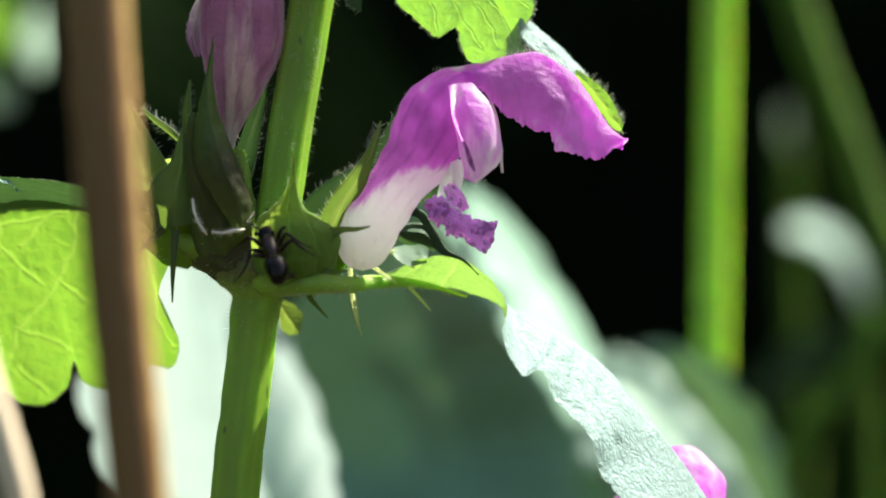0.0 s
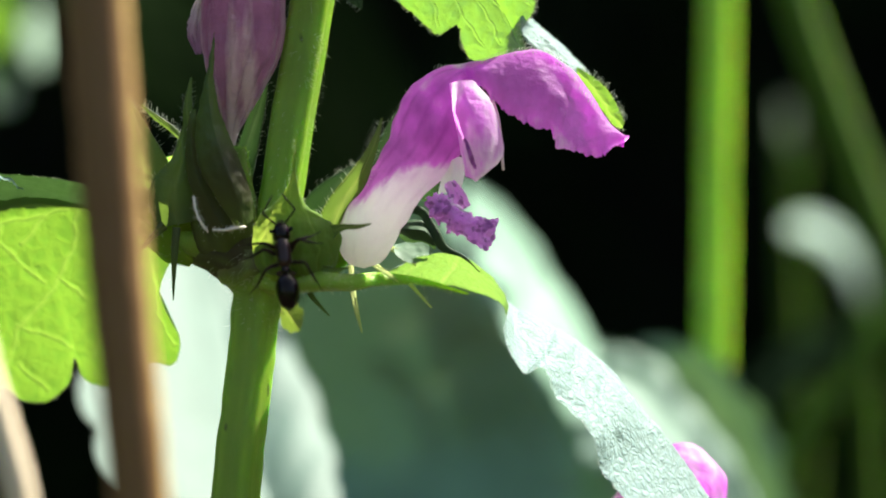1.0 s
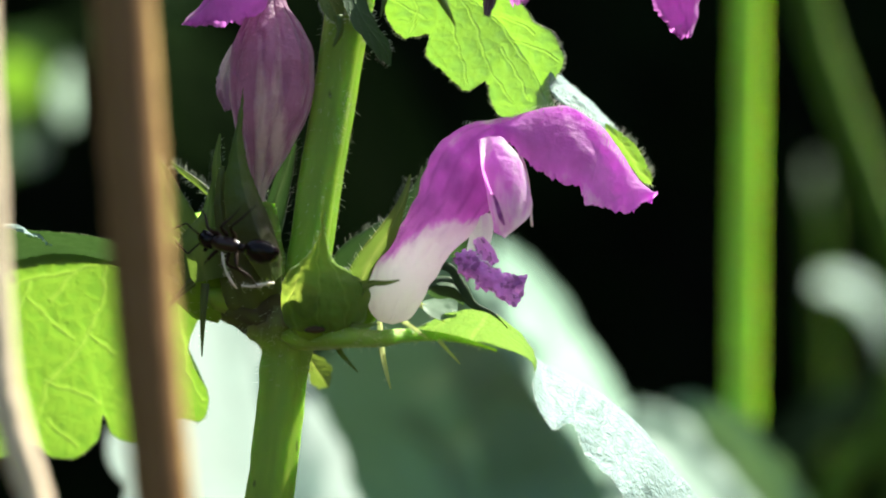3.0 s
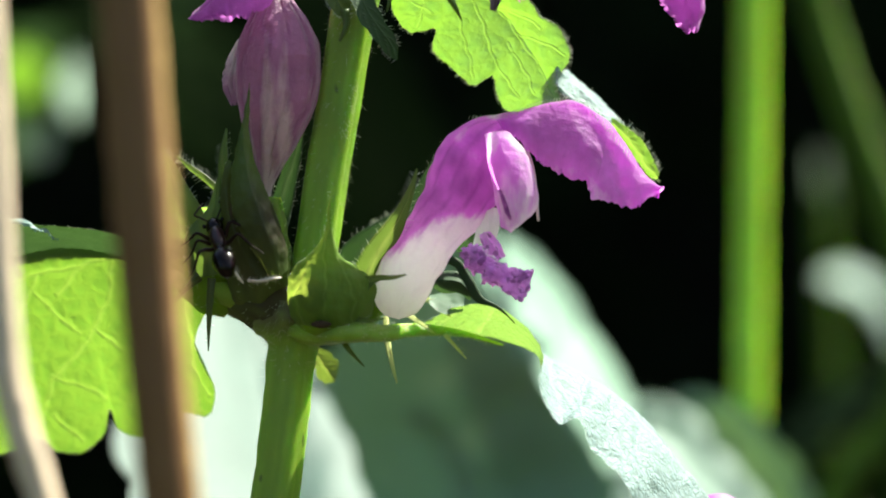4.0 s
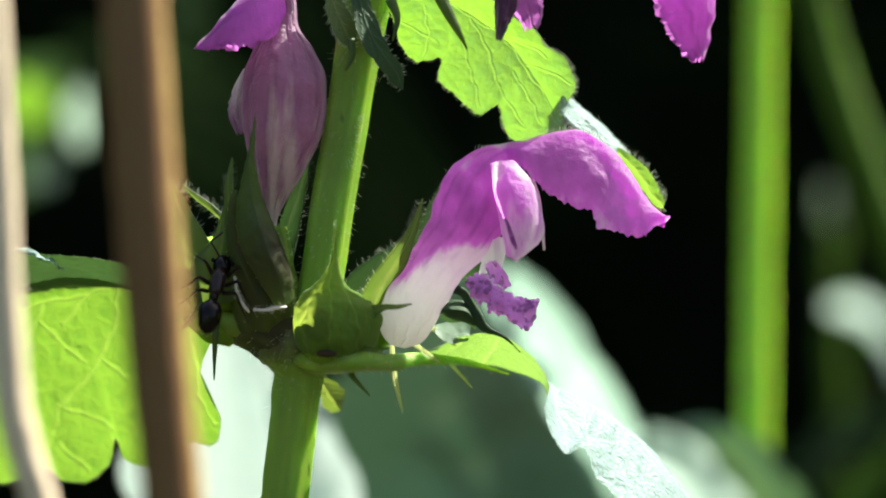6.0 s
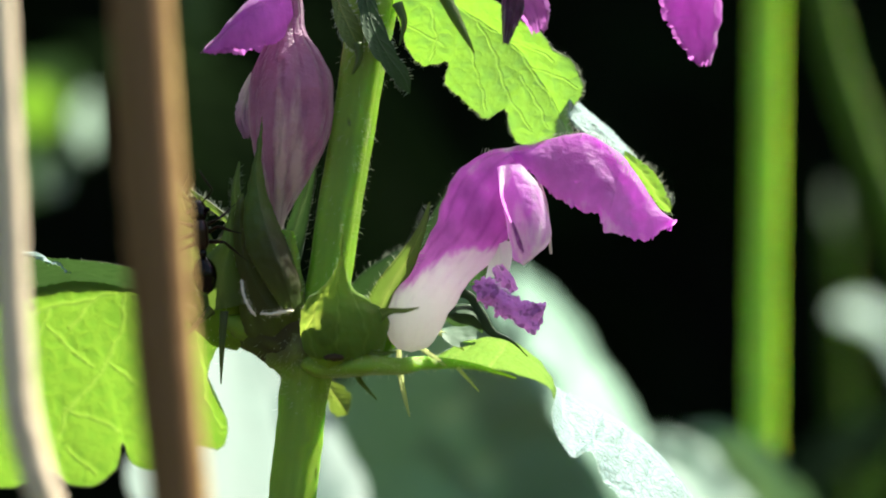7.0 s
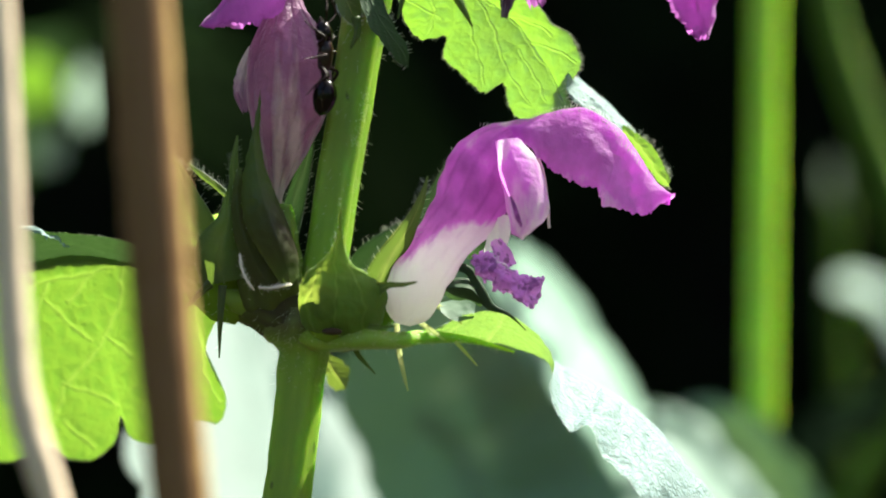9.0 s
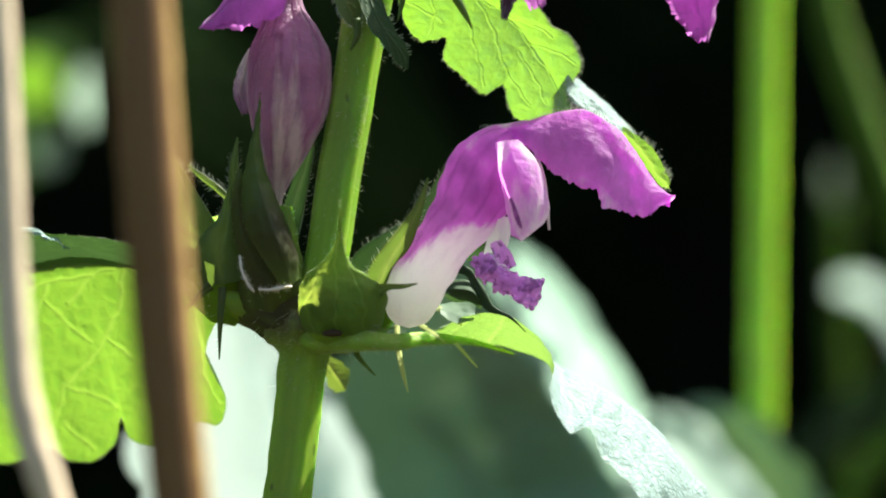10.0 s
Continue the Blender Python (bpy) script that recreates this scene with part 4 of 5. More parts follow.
sheet_part("sepal", M_SEPAL, c3, "brown withered calyx tooth", 20, 0.2, (-1,), 64,
    rib=[(-10.82, -2.6, -2.4), (-11.94, -3, -0.38), (-12.71, -3, 1.84), (-12.86, -2.8, 3.86), (-12.73, -2.6, 5.1)],
    near=[(-11.76, -2.2, -2.47), (-12.67, -2.4, -0.49), (-13.2, -2.4, 1.84), (-13.13, -2.4, 3.86), (-12.88, -2.5, 5.1)],
    far=[(-9.87, -2.4, -2.4), (-11.1, -2.6, -0.38), (-12.17, -2.6, 1.74), (-12.52, -2.6, 3.86), (-12.59, -2.6, 5.1)],
    count=40, halves=(10, 10), relief=0.1, tone=lambda u, v: 0.85 * (1 - 0.6 * u))
# calyx cluster behind the dry stalk
c4 = cup([(-12.69, 1, -4.27, 0.72), (-13.77, 1, -3.19, 1.65), (-14.66, 1, -1.4, 2.08), (-15.34, 1, 0.39, 1.94), (-15.74, 1, 1.83, 1.43)], plant, "shaded green calyx with spiny teeth", lump=0.2)
sepal([(-13.81, -1.5, -2.1, 1.49, -0.5), (-14.15, -1.8, 0.04, 1.42, -0.43), (-13.62, -1.8, 1.81, 0.64, -0.21), (-13.42, -1.6, 3.23, 0.32, -0.14), (-13.35, -1.6, 4.22, 0.07, -0.04)], c4, 65, 60)
sepal([(-15.44, -1, -1.03, 1.64, -0.5), (-15.7, -1.4, 1.46, 1.42, -0.43), (-16.12, -1.6, 3.59, 0.64, -0.21), (-16.53, -1.8, 5, 0.28, -0.11), (-16.96, -1.8, 5.92, 0.07, -0.04)], c4, 66, 60)
sepal([(-13.29, 0, 3.07, 0.21, -0.07), (-14.36, 0, 4.04, 0.21, -0.07), (-15.32, 0, 4.75, 0.18, -0.07), (-16.14, 0, 5.46, 0.05, -0.04)], c4, 67, 70, axis=(0, 0, 1), length=0.5)
sepal([(-13.8, -2.4, -2.27, 0.28, -0.14), (-13.9, -2.6, -3.68, 0.23, -0.11), (-13.97, -2.6, -5.27, 0.14, -0.07), (-14, -2.6, -6.83, 0.04, -0.04)], c4, 68, 8, (0.7, 0.5), length=0.25)
sepal([(-14.53, -2, -2.16, 0.35, -0.18), (-15.29, -2.4, -2.87, 0.21, -0.11), (-15.77, -2.6, -3.36, 0.14, -0.07), (-16.34, -2.6, -3.85, 0.04, -0.04)], c4, 69, 8, (0.7, 0.5), axis=(0, 0, 1), length=0.25)
# dry pale threads, remains of styles
for pts in ([(-12.71, -3, -0.32, 0.06), (-12.55, -3.4, -1.23, 0.08), (-12.19, -3.6, -2.01, 0.07), (-11.78, -3.4, -2.57, 0.04)], [(-11.49, -3.6, -2.4, 0.06), (-10.7, -3.8, -2.43, 0.08), (-10, -3.8, -2.29, 0.08), (-9.45, -3.4, -2.22, 0.06)]):
    g = Geo()
    s = g.tube(pts, 12, 7, lump=0.05)
    skin_hair(g, s, 120, 0.3, 0.012, 9)
    part("thread", g, M_THREAD, plant, "dry pale thread of an old style")

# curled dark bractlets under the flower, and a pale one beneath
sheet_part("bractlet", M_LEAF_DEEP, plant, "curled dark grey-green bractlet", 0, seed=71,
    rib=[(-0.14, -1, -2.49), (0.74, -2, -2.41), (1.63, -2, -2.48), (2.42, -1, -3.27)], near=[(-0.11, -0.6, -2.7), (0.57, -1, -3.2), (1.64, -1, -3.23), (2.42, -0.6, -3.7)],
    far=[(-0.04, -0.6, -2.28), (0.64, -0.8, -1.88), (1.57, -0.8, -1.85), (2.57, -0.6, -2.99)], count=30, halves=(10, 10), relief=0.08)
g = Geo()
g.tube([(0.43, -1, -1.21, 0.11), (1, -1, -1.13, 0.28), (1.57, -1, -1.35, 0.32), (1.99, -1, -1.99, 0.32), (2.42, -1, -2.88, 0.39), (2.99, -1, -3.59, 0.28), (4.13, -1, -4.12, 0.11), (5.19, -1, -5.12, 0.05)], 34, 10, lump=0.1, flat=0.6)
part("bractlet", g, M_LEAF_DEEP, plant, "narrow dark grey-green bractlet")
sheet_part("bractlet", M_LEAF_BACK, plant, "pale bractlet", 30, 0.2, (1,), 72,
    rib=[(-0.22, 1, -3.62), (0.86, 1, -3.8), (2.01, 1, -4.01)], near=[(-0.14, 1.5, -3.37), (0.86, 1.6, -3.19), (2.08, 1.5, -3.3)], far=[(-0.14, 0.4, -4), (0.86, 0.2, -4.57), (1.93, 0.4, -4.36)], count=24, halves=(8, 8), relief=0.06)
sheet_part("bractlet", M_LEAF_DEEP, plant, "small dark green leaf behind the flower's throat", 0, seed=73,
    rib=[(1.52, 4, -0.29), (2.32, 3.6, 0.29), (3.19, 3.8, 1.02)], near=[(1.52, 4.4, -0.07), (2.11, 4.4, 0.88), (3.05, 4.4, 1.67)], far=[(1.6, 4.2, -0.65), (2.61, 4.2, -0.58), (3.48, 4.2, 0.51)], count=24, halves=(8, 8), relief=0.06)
# little shoot below the node
leaf_part("bract", [
    (-7.6, 5, -6.88, -0.21, 0, -0.36, 0.29, 0, 0.14), (-7.07, 5.4, -7.8, -0.5, 0.3, -0.71, 0.79, 0.3, 0.5),
    (-6.64, 5.6, -8.42, -0.5, 0.3, -0.64, 0.57, 0.3, 0.43), (-6.27, 5.6, -9.01, -0.04, 0, -0.04, 0.04, 0, 0.04),
], M_BRACT, plant, 0, (-1, 1), "", 0.3, 35, count=30, across=13, teeth=3, cut=0.3, quilt=0.05)


# ---- flowers of the plant ----
def hooded_flower():
    g = Geo()
    g.tube([(-2.53, -1, -4.76, 0.5), (-2.42, -1, -4.34, 1.14), (-2.21, -1, -3.7, 1.53), (-1.85, -1, -2.56, 1.81), (-1.03, -1, -1.06, 1.85), (0.07, -1, 0.64, 1.85), (1.28, -1, 2.21, 2.13), (2.21, -1, 4.06, 2.42), (2.99, -1, 5.7, 2.21), (3.56, -1, 6.62, 1.57), (4.27, -1, 7.26, 0.93), (5.37, -1, 7.69, 0.5), (6.26, -1, 7.9, 0.21)],
           110, 60, lump=0.14, flat=0.85)
    line = np.array([(-5.14, -2.71), (-1.75, -0.28), (-1.14, 0.43), (0.21, 1.08), (1.64, 1.43), (3.14, 1.43), (5.21, 1.22)])
    for k, p in enumerate(g.v):
        over = p[2] - float(np.interp(p[0], line[:, 0], line[:, 1])) + 0.4 * rough(p[0] * 2.2 - p[2] * 1.2, p[1] * 1.6, 2.0) + 0.2 * rough(p[0] * 6 - p[2] * 2.6, p[1] * 4, 5.0)
        g.tone[k] = min(0.7 + 0.3 * rough(*p, 0.9), max(0.03, 0.34 + over * 0.42)) - 0.16 * max(0.0, min(1.0, (p[2] - 5.0) / 3))
    flower = part("flower", g, M_TUBE, plant, "open magenta hooded flower with a white tube")
    sheet_part("hood", M_PETAL, flower, "arched magenta hood with a frayed rim", 0, seed=2.0,
        rib=[(3.95, -1, 7.55), (5.37, -1, 8.15), (7.15, -1, 8.69), (9.11, -1, 8.86), (10.89, -1, 7.76), (12.13, -1, 6.27), (13.2, -1, 4.49), (14.3, -1, 3.06)],
        near=[(4.12, -1.6, 7.03), (5.25, -1.9, 6.46), (6.06, -2.1, 5.64), (7.01, -2.3, 4.75), (8.07, -2.4, 4.11), (9.62, -2.5, 3.61), (9.98, -2.5, 2.8), (11.18, -2.5, 2.41), (12.68, -2.2, 2.02), (13.55, -1.8, 2.63), (14.29, -1.2, 2.99)],
        far=[(3.96, -0.4, 7.35), (5.39, 0, 7.93), (7.18, 0.2, 8.44), (9.15, 0.3, 8.59), (10.8, 0.3, 7.51), (12.01, 0.2, 6.04), (13.06, -0.2, 4.36), (14.28, -0.8, 3.03)],
        count=200, halves=(70, 20), cup=(0.6, 0.1), relief=0.05, grain=1.1, jag=0.34, wide=0.3,
        folds=[([(9.5, 7.93), (10.93, 6.04), (11.71, 3.36)], -0.3, 0.7), ([(10.5, 7.29), (12.18, 4.79), (12.71, 2.29)], 0.2, 0.5)],
        tone=lambda u, v: 0.48 + 0.3 * math.sin(math.pi * min(1, abs(v) * 1.1)) * min(1.0, 4 * u) * (1.0 if u < 0.6 else 0.55))
    sheet_part("side_lobe", M_PETAL, flower, "pale pink side lobe at the throat", 0, seed=4.0,
        rib=[(3.99, -3.2, 6.92), (4.56, -4.5, 5.06), (5.12, -4.8, 3.3), (5.33, -4.6, 1.9), (4.72, -3.8, 0.71)],
        near=[(3.26, -2.3, 6.73), (3.46, -2.8, 5.09), (3.78, -2.9, 3.5), (4.06, -2.9, 2.09), (4.31, -3, 0.92)],
        far=[(4.74, -2.8, 6.97), (5.9, -2.8, 5.59), (6.5, -2.8, 3.86), (6.64, -2.8, 2.27), (5.65, -3.2, 1.13), (4.93, -3.6, 0.57)],
        count=80, halves=(20, 24), arch=0.8, relief=0.07, grain=1.0, jag=0.06,
        tone=lambda u, v: 0.44 - 0.12 * max(v, 0) + 0.05 * math.sin(7 * u))
    sheet_part("lip_neck", M_PETAL, flower, "white neck of the lower lip", 0, seed=5.0,
        rib=[(3.41, -1.8, 2.27), (3.54, -2, 1.21), (3.4, -2, -0.07)], near=[(2.42, -1.4, 2.28), (2.77, -1.5, 1.14), (2.56, -1.6, -0.21)], far=[(4.3, -1.4, 2.1), (4.26, -1.5, 1.14), (3.98, -1.6, -0.07)], count=24, halves=(8, 8), cup=(-0.1, -0.1), tone=lambda u, v: 0.12 + 0.3 * max(0, u - 0.6))
    # Tone pales the lip's upper edge to paint its sunlit rim.
    sheet_part("lower_lip", M_LIP, flower, "frilled spotted purple lower lip", 0, seed=6.0,
        rib=[(1.91, -2.4, -0.56), (2.75, -3.2, -1.05), (3.66, -3.6, -1.76), (4.79, -3.6, -2.25), (6.14, -3, -2.4)],
        near=[(1.63, -2.2, -0.77), (2.4, -2.6, -1.8), (3.57, -3, -2.61), (4.38, -3.2, -3.03), (5.43, -3.2, -3.7), (6.15, -2.8, -3.03)],
        far=[(1.77, -2.2, -0.35), (2.76, -2.2, -0.14), (3.61, -2.6, -0.92), (4.59, -2.8, -1.34), (5.51, -2.8, -1.59), (6.3, -2.6, -1.76)],
        count=80, halves=(22, 22), arch=0.8, relief=0.32, grain=1.5, jag=0.3, tone=lambda u, v: 0.74 + 0.12 * math.sin(9 * u) - 0.9 * max(0, v - 0.65) - 0.25 * max(0, -v) * u)
    sheet_part("side_lobe", M_LIP, flower, "small purple lobe of the lower lip", 0, seed=7.0,
        rib=[(3.26, -2.2, 0.64), (3.75, -2.4, -0.14), (4.36, -2, -1.06)], near=[(2.91, -2, 0.43), (3.26, -2.2, -0.49), (4.11, -2, -1.2)], far=[(3.62, -2, 0.71), (4.18, -2, 0.08), (4.61, -1.8, -0.92)], count=30, halves=(8, 8), cup=(-0.1, -0.1), relief=0.12, jag=0.1, tone=lambda u, v: 0.5 + 0.2 * u)
    for pts in ([(5.84, -1, 6.16, 0.11), (6.33, -1.2, 4.66, 0.11), (6.54, -1.4, 2.88, 0.11), (6.68, -1.4, 1.31, 0.09)],):
        g = Geo()
        g.tube(pts, 16, 7)
        part("stamen", g, M_THREAD, flower, "pale thread-like stamen")
    g = Geo()
    g.shell([(4.18, -4.3, 3.27, 0.07, -0.04), (4.39, -4.5, 2.77, 0.12, -0.07), (4.63, -4.5, 2, 0.16, -0.08), (4.88, -4.3, 1.37, 0.07, -0.04)], 16, 9, 80, (0.97, 0.97), axis=(1, 0, 0.4))
    part("throat", g, M_LIP, flower, "dark purple slit of the throat")
    h = Geo()
    hood = smooth([(2.35, -1, 7.79, 1.07), (4.13, -1, 7.9, 1.42), (5.55, -1, 8.29, 2.21), (7.15, -1, 8.82, 2.99), (8.75, -1, 9, 3.27), (10.18, -1, 8.29, 3.2), (11.42, -1, 6.8, 2.85), (13.02, -1, 4.66, 1.96)], 60)
    rng = random.Random(5)
    for _ in range(700):
        p = hood[rng.randrange(60)]
        a = rng.uniform(-0.55, 0.55)
        way = np.array((0.27 * math.cos(a), math.sin(a), 0.96 * math.cos(a)))
        h.hair(p[:3] + np.array((0.27, 0, 0.96)) * p[3] * (math.cos(a) - 1) * 1.1 + np.array((0, 1, 0)) * p[3] * math.sin(a), way + np.array([rng.uniform(-0.4, 0.4) for _ in range(3)]), rng.uniform(0.12, 0.3), 0.013)
    part("hair", h, M_HAIR, flower, "", "stuff")


def closed_flower():
    g = Geo()
    g.tube([(-10.57, 0, 2.82, 0.29), (-10.54, 0, 3.61, 0.5), (-10.43, 0, 4.86, 1.07), (-10.14, 0, 6.82, 1.86), (-9.86, 0, 8.79, 2.5), (-9.71, 0, 10.75, 2.68), (-9.71, 0, 12.36, 2.61), (-9.82, 0, 13.79, 2), (-9.93, 0, 15.04, 1.29), (-9.86, 0, 16.64, 0.93), (-10.21, 0, 18.25, 1.07), (-10.86, 0, 19.68, 0.93)],
           70, 60, lump=0.1, tone=lambda u: min(0.72, 0.2 + 0.75 * u), ribs=0.07)
    for k, p in enumerate(g.v):
        d = (p[0] + 9.8) / 2.6
        g.tone[k] = min(0.9, 0.3 + 0.38 * abs(d) ** 1.4 + 0.3 * max(0.0, (p[2] - 9.0) / 6) + 0.12 * math.cos(14 * d) * (1 - min(1.0, abs(d))))
    f = part("flower", g, M_PETAL_PALE, plant, "faded mauve flower seen from behind")
    g = Geo()
    g.shell([(-12.08, 0.2, 12.76, 0.21, -0.11), (-12.5, 0, 11.32, 0.5, -0.21), (-12.71, 0, 9.96, 0.54, -0.25), (-12.5, 0, 8.68, 0.25, -0.14)], 24, 13, 80, (0.35, 0.5), fray=0.25, axis=(1, 0, 0), seed=8.0)
    part("side_lobe", g, M_PETAL_PALE, f, "pale curled side lobe")
    g = Geo()
    g.shell([(-9.89, -2, 18.11, 1.06, 1.77), (-10.94, -2.2, 17.96, 1.56, 3.12), (-12, -2.4, 17.38, 1.84, 2.97), (-13.06, -2.4, 16.46, 1.7, 2.19), (-14.02, -2.4, 15.32, 1.27, 1.27), (-15.02, -2.2, 14.27, 0.57, 0.28)], 54, 33, 96, (0.56, 0.75), fray=0.45, ribs=4, crimp=0.2, seed=9.0, up=(-0.12, 0, 1))
    part("hood", g, M_PETAL, f, "magenta hood with a pale lit rim")


def upper_flowers():
    g = Geo()
    g.shell([(13.53, -5, 20.71, 1.4, 2.1), (15.8, -5, 19.66, 2.1, 2.94), (16.96, -5, 17.91, 2.31, 3.22), (17.17, -5, 16.16, 2.03, 2.94), (16.89, -5, 14.58, 1.47, 1.96), (16.54, -5, 13.21, 0.91, 0.77)], 54, 37, 98, (0.58, 0.82), fray=0.5, ribs=6, crimp=0.16, seed=12.0, up=(0.98, 0, 0.15))
    f = part("flower", g, M_PETAL, plant, "magenta hood of an upper flower")
    g = Geo()
    g.tube([(-0.84, -6, 22.38, 0.7), (4.05, -6, 23.08, 1.26), (7.54, -6, 22.9, 1.54), (10.7, -5.6, 22.06, 1.61), (13.88, -5, 20.71, 1.54)], 30, 20, lump=0.12, tone=lambda u: min(0.7, 0.1 + u))
    part("tube", g, M_PETAL, f)
    g = Geo()
    g.shell([(4.96, -4, 18.93, 0.85, 0.57), (5.31, -4.2, 17.5, 1.07, 0.71), (5.66, -4.4, 16.26, 0.92, 0.64), (5.9, -4.2, 15.11, 0.5, 0.36)], 30, 19, 95, (0.75, 1.0), fray=0.4, axis=(1, 0, 0), ribs=4, crimp=0.3, seed=13.0)
    f = part("flower", g, M_PETAL, plant, "crumpled purple lip of a wilting flower")
    g = Geo()
    g.shell([(4.25, -4.6, 17.93, 0.57, 0.28), (4.21, -4.8, 16.52, 0.71, 0.43), (3.99, -4.8, 15.46, 0.46, 0.32), (3.79, -4.8, 14.35, 0.18, 0.14)], 24, 15, 120, (0.9, 1.0), fray=0.35, axis=(1, 0, 0), crimp=0.4, seed=14.0)
    part("withered_lobe", g, M_PETAL_DRY, f, "withered brown-purple lobe")


def low_flower():
    """The next whorl down shows the top of one flower beside the drooping leaf."""
    g = Geo()
    g.tube([(14.41, 5, -20.7, 0.87), (16.59, 5, -18.7, 1.53), (18.63, 5, -17.72, 1.46), (19.94, 5, -18.37, 1.09), (20.59, 5, -19.79, 0.73), (20.81, 5, -21.07, 0.29)], 40, 30, lump=0.25, tone=lambda u: 0.42, ribs=0.05)
    part("flower", g, M_PETAL, plant, "magenta flower half hidden by the drooping leaf")


hooded_flower()
closed_flower()
upper_flowers()
low_flower()


# ---- dry stalks in front ----
def dry_stalk(points, wrap, arc, skin, shell_skin, label, shell_label):
    """A dead grass stalk; a shell added round its sunny side can carry a lit colour."""
    ob = thing("dry_stalk", points[0][:3], label, "stalk")
    g = Geo()
    g.tube(points, 60, 20, 0.04, 0.6, 0.12)
    part("culm", g, skin, ob)
    g = Geo()
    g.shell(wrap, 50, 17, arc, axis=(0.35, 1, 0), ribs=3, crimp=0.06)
    part("sunny_shell", g, shell_skin, ob, shell_label)
    return ob


BROWN = [(-12.19, -44, -109.1, 1.49), (-12.88, -44, -31.57, 1.55), (-13.89, -44, -13.69, 1.55), (-14.73, -44, -5.34, 1.58), (-15.27, -44, 1.22, 1.64), (-15.8, -44, 8.68, 1.6), (-16.25, -44, 16.13, 1.55), (-17, -44, 34.02, 1.45)]
STRAW = [(-15.47, -38, -127.35, 0.8), (-19.14, -38, -23.24, 0.83), (-21.23, -38, -13.44, 0.86), (-22.33, -38, -10.07, 0.89), (-23, -38, -7.32, 0.92), (-23.37, -38, -3.64, 0.89), (-23.74, -38, 4.32, 0.86), (-24.1, -38, 11.67, 0.83), (-24.66, -38, 25.75, 0.67)]
dry_stalk(BROWN, [(x + 1.02 * r, y, z, r * 1.02, -r * 0.95) for x, y, z, r in BROWN[1:]], 72, M_DRY, M_DRY_LIT, "upright brown dry grass stalk, out of focus", "tan shell painting the stalk's sunlit side")
dry_stalk(STRAW, [(x + 1.03 * r, y, z, r * 1.03, -r * 0.95) for x, y, z, r in STRAW[1:]], 95, M_STRAW, M_STRAW, "pale bent straw stalk, out of focus", "added straw shell round the sunny side")


# ---- plants behind, out of focus ----
def back_plant(base, stem_points, label, *leaves, material=None, group="plants behind the flower"):
    ob = thing("nettle_plant", base, label, "plant", group)
    if stem_points:
        g = Geo()
        g.tube(stem_points, 40, 18, 0.1, 0.5, 0.1)
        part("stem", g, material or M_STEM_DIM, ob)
    for k, (stations, skin, shape) in enumerate(leaves):
        g = Geo()
        g.leaf(stations, count=60, across=25, seed=40 + k, **shape)
        part("leaf", g, skin, ob)
    return ob


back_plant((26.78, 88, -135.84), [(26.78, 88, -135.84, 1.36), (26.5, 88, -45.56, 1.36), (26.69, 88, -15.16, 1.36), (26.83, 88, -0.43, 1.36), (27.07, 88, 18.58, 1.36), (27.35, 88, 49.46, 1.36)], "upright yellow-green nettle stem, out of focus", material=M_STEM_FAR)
back_plant((60.86, 110, -124.08), [(60.86, 110, -124.08, 1.51), (53.79, 110, -28.21, 1.61), (45.72, 110, -10.04, 1.67), (40.87, 110, 2.57, 1.67), (37.85, 110, 10.65, 1.61), (35.22, 110, 18.22, 1.51), (31.08, 110, 37.39, 1.51)], "leaning green nettle stem, half shade put into its colour, out of focus", material=M_STEM_DIM)
back_plant((26.82, 100, -120.79), [(26.82, 100, -120.79, 1.18), (29.28, 100, -34.83, 1.23), (32.03, 100, -26.48, 1.28), (36.15, 100, -20.58, 1.28), (42.54, 100, -12.23, 1.28), (47.94, 100, -2.9, 1.08)], "thin slanting green stem, shade put into its colour, out of focus", material=M_STEM_DIM)

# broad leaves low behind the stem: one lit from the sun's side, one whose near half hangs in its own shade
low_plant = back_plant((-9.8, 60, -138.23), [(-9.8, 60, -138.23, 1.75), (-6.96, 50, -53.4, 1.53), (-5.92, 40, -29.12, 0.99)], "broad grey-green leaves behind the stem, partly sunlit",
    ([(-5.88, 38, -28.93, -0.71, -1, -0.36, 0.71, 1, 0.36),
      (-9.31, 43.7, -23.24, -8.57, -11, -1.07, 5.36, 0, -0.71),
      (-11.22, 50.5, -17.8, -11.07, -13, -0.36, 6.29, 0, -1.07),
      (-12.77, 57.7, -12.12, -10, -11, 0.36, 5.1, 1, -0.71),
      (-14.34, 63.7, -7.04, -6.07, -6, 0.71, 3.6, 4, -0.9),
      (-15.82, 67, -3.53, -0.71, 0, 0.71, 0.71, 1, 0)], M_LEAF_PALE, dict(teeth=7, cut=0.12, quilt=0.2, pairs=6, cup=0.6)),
)
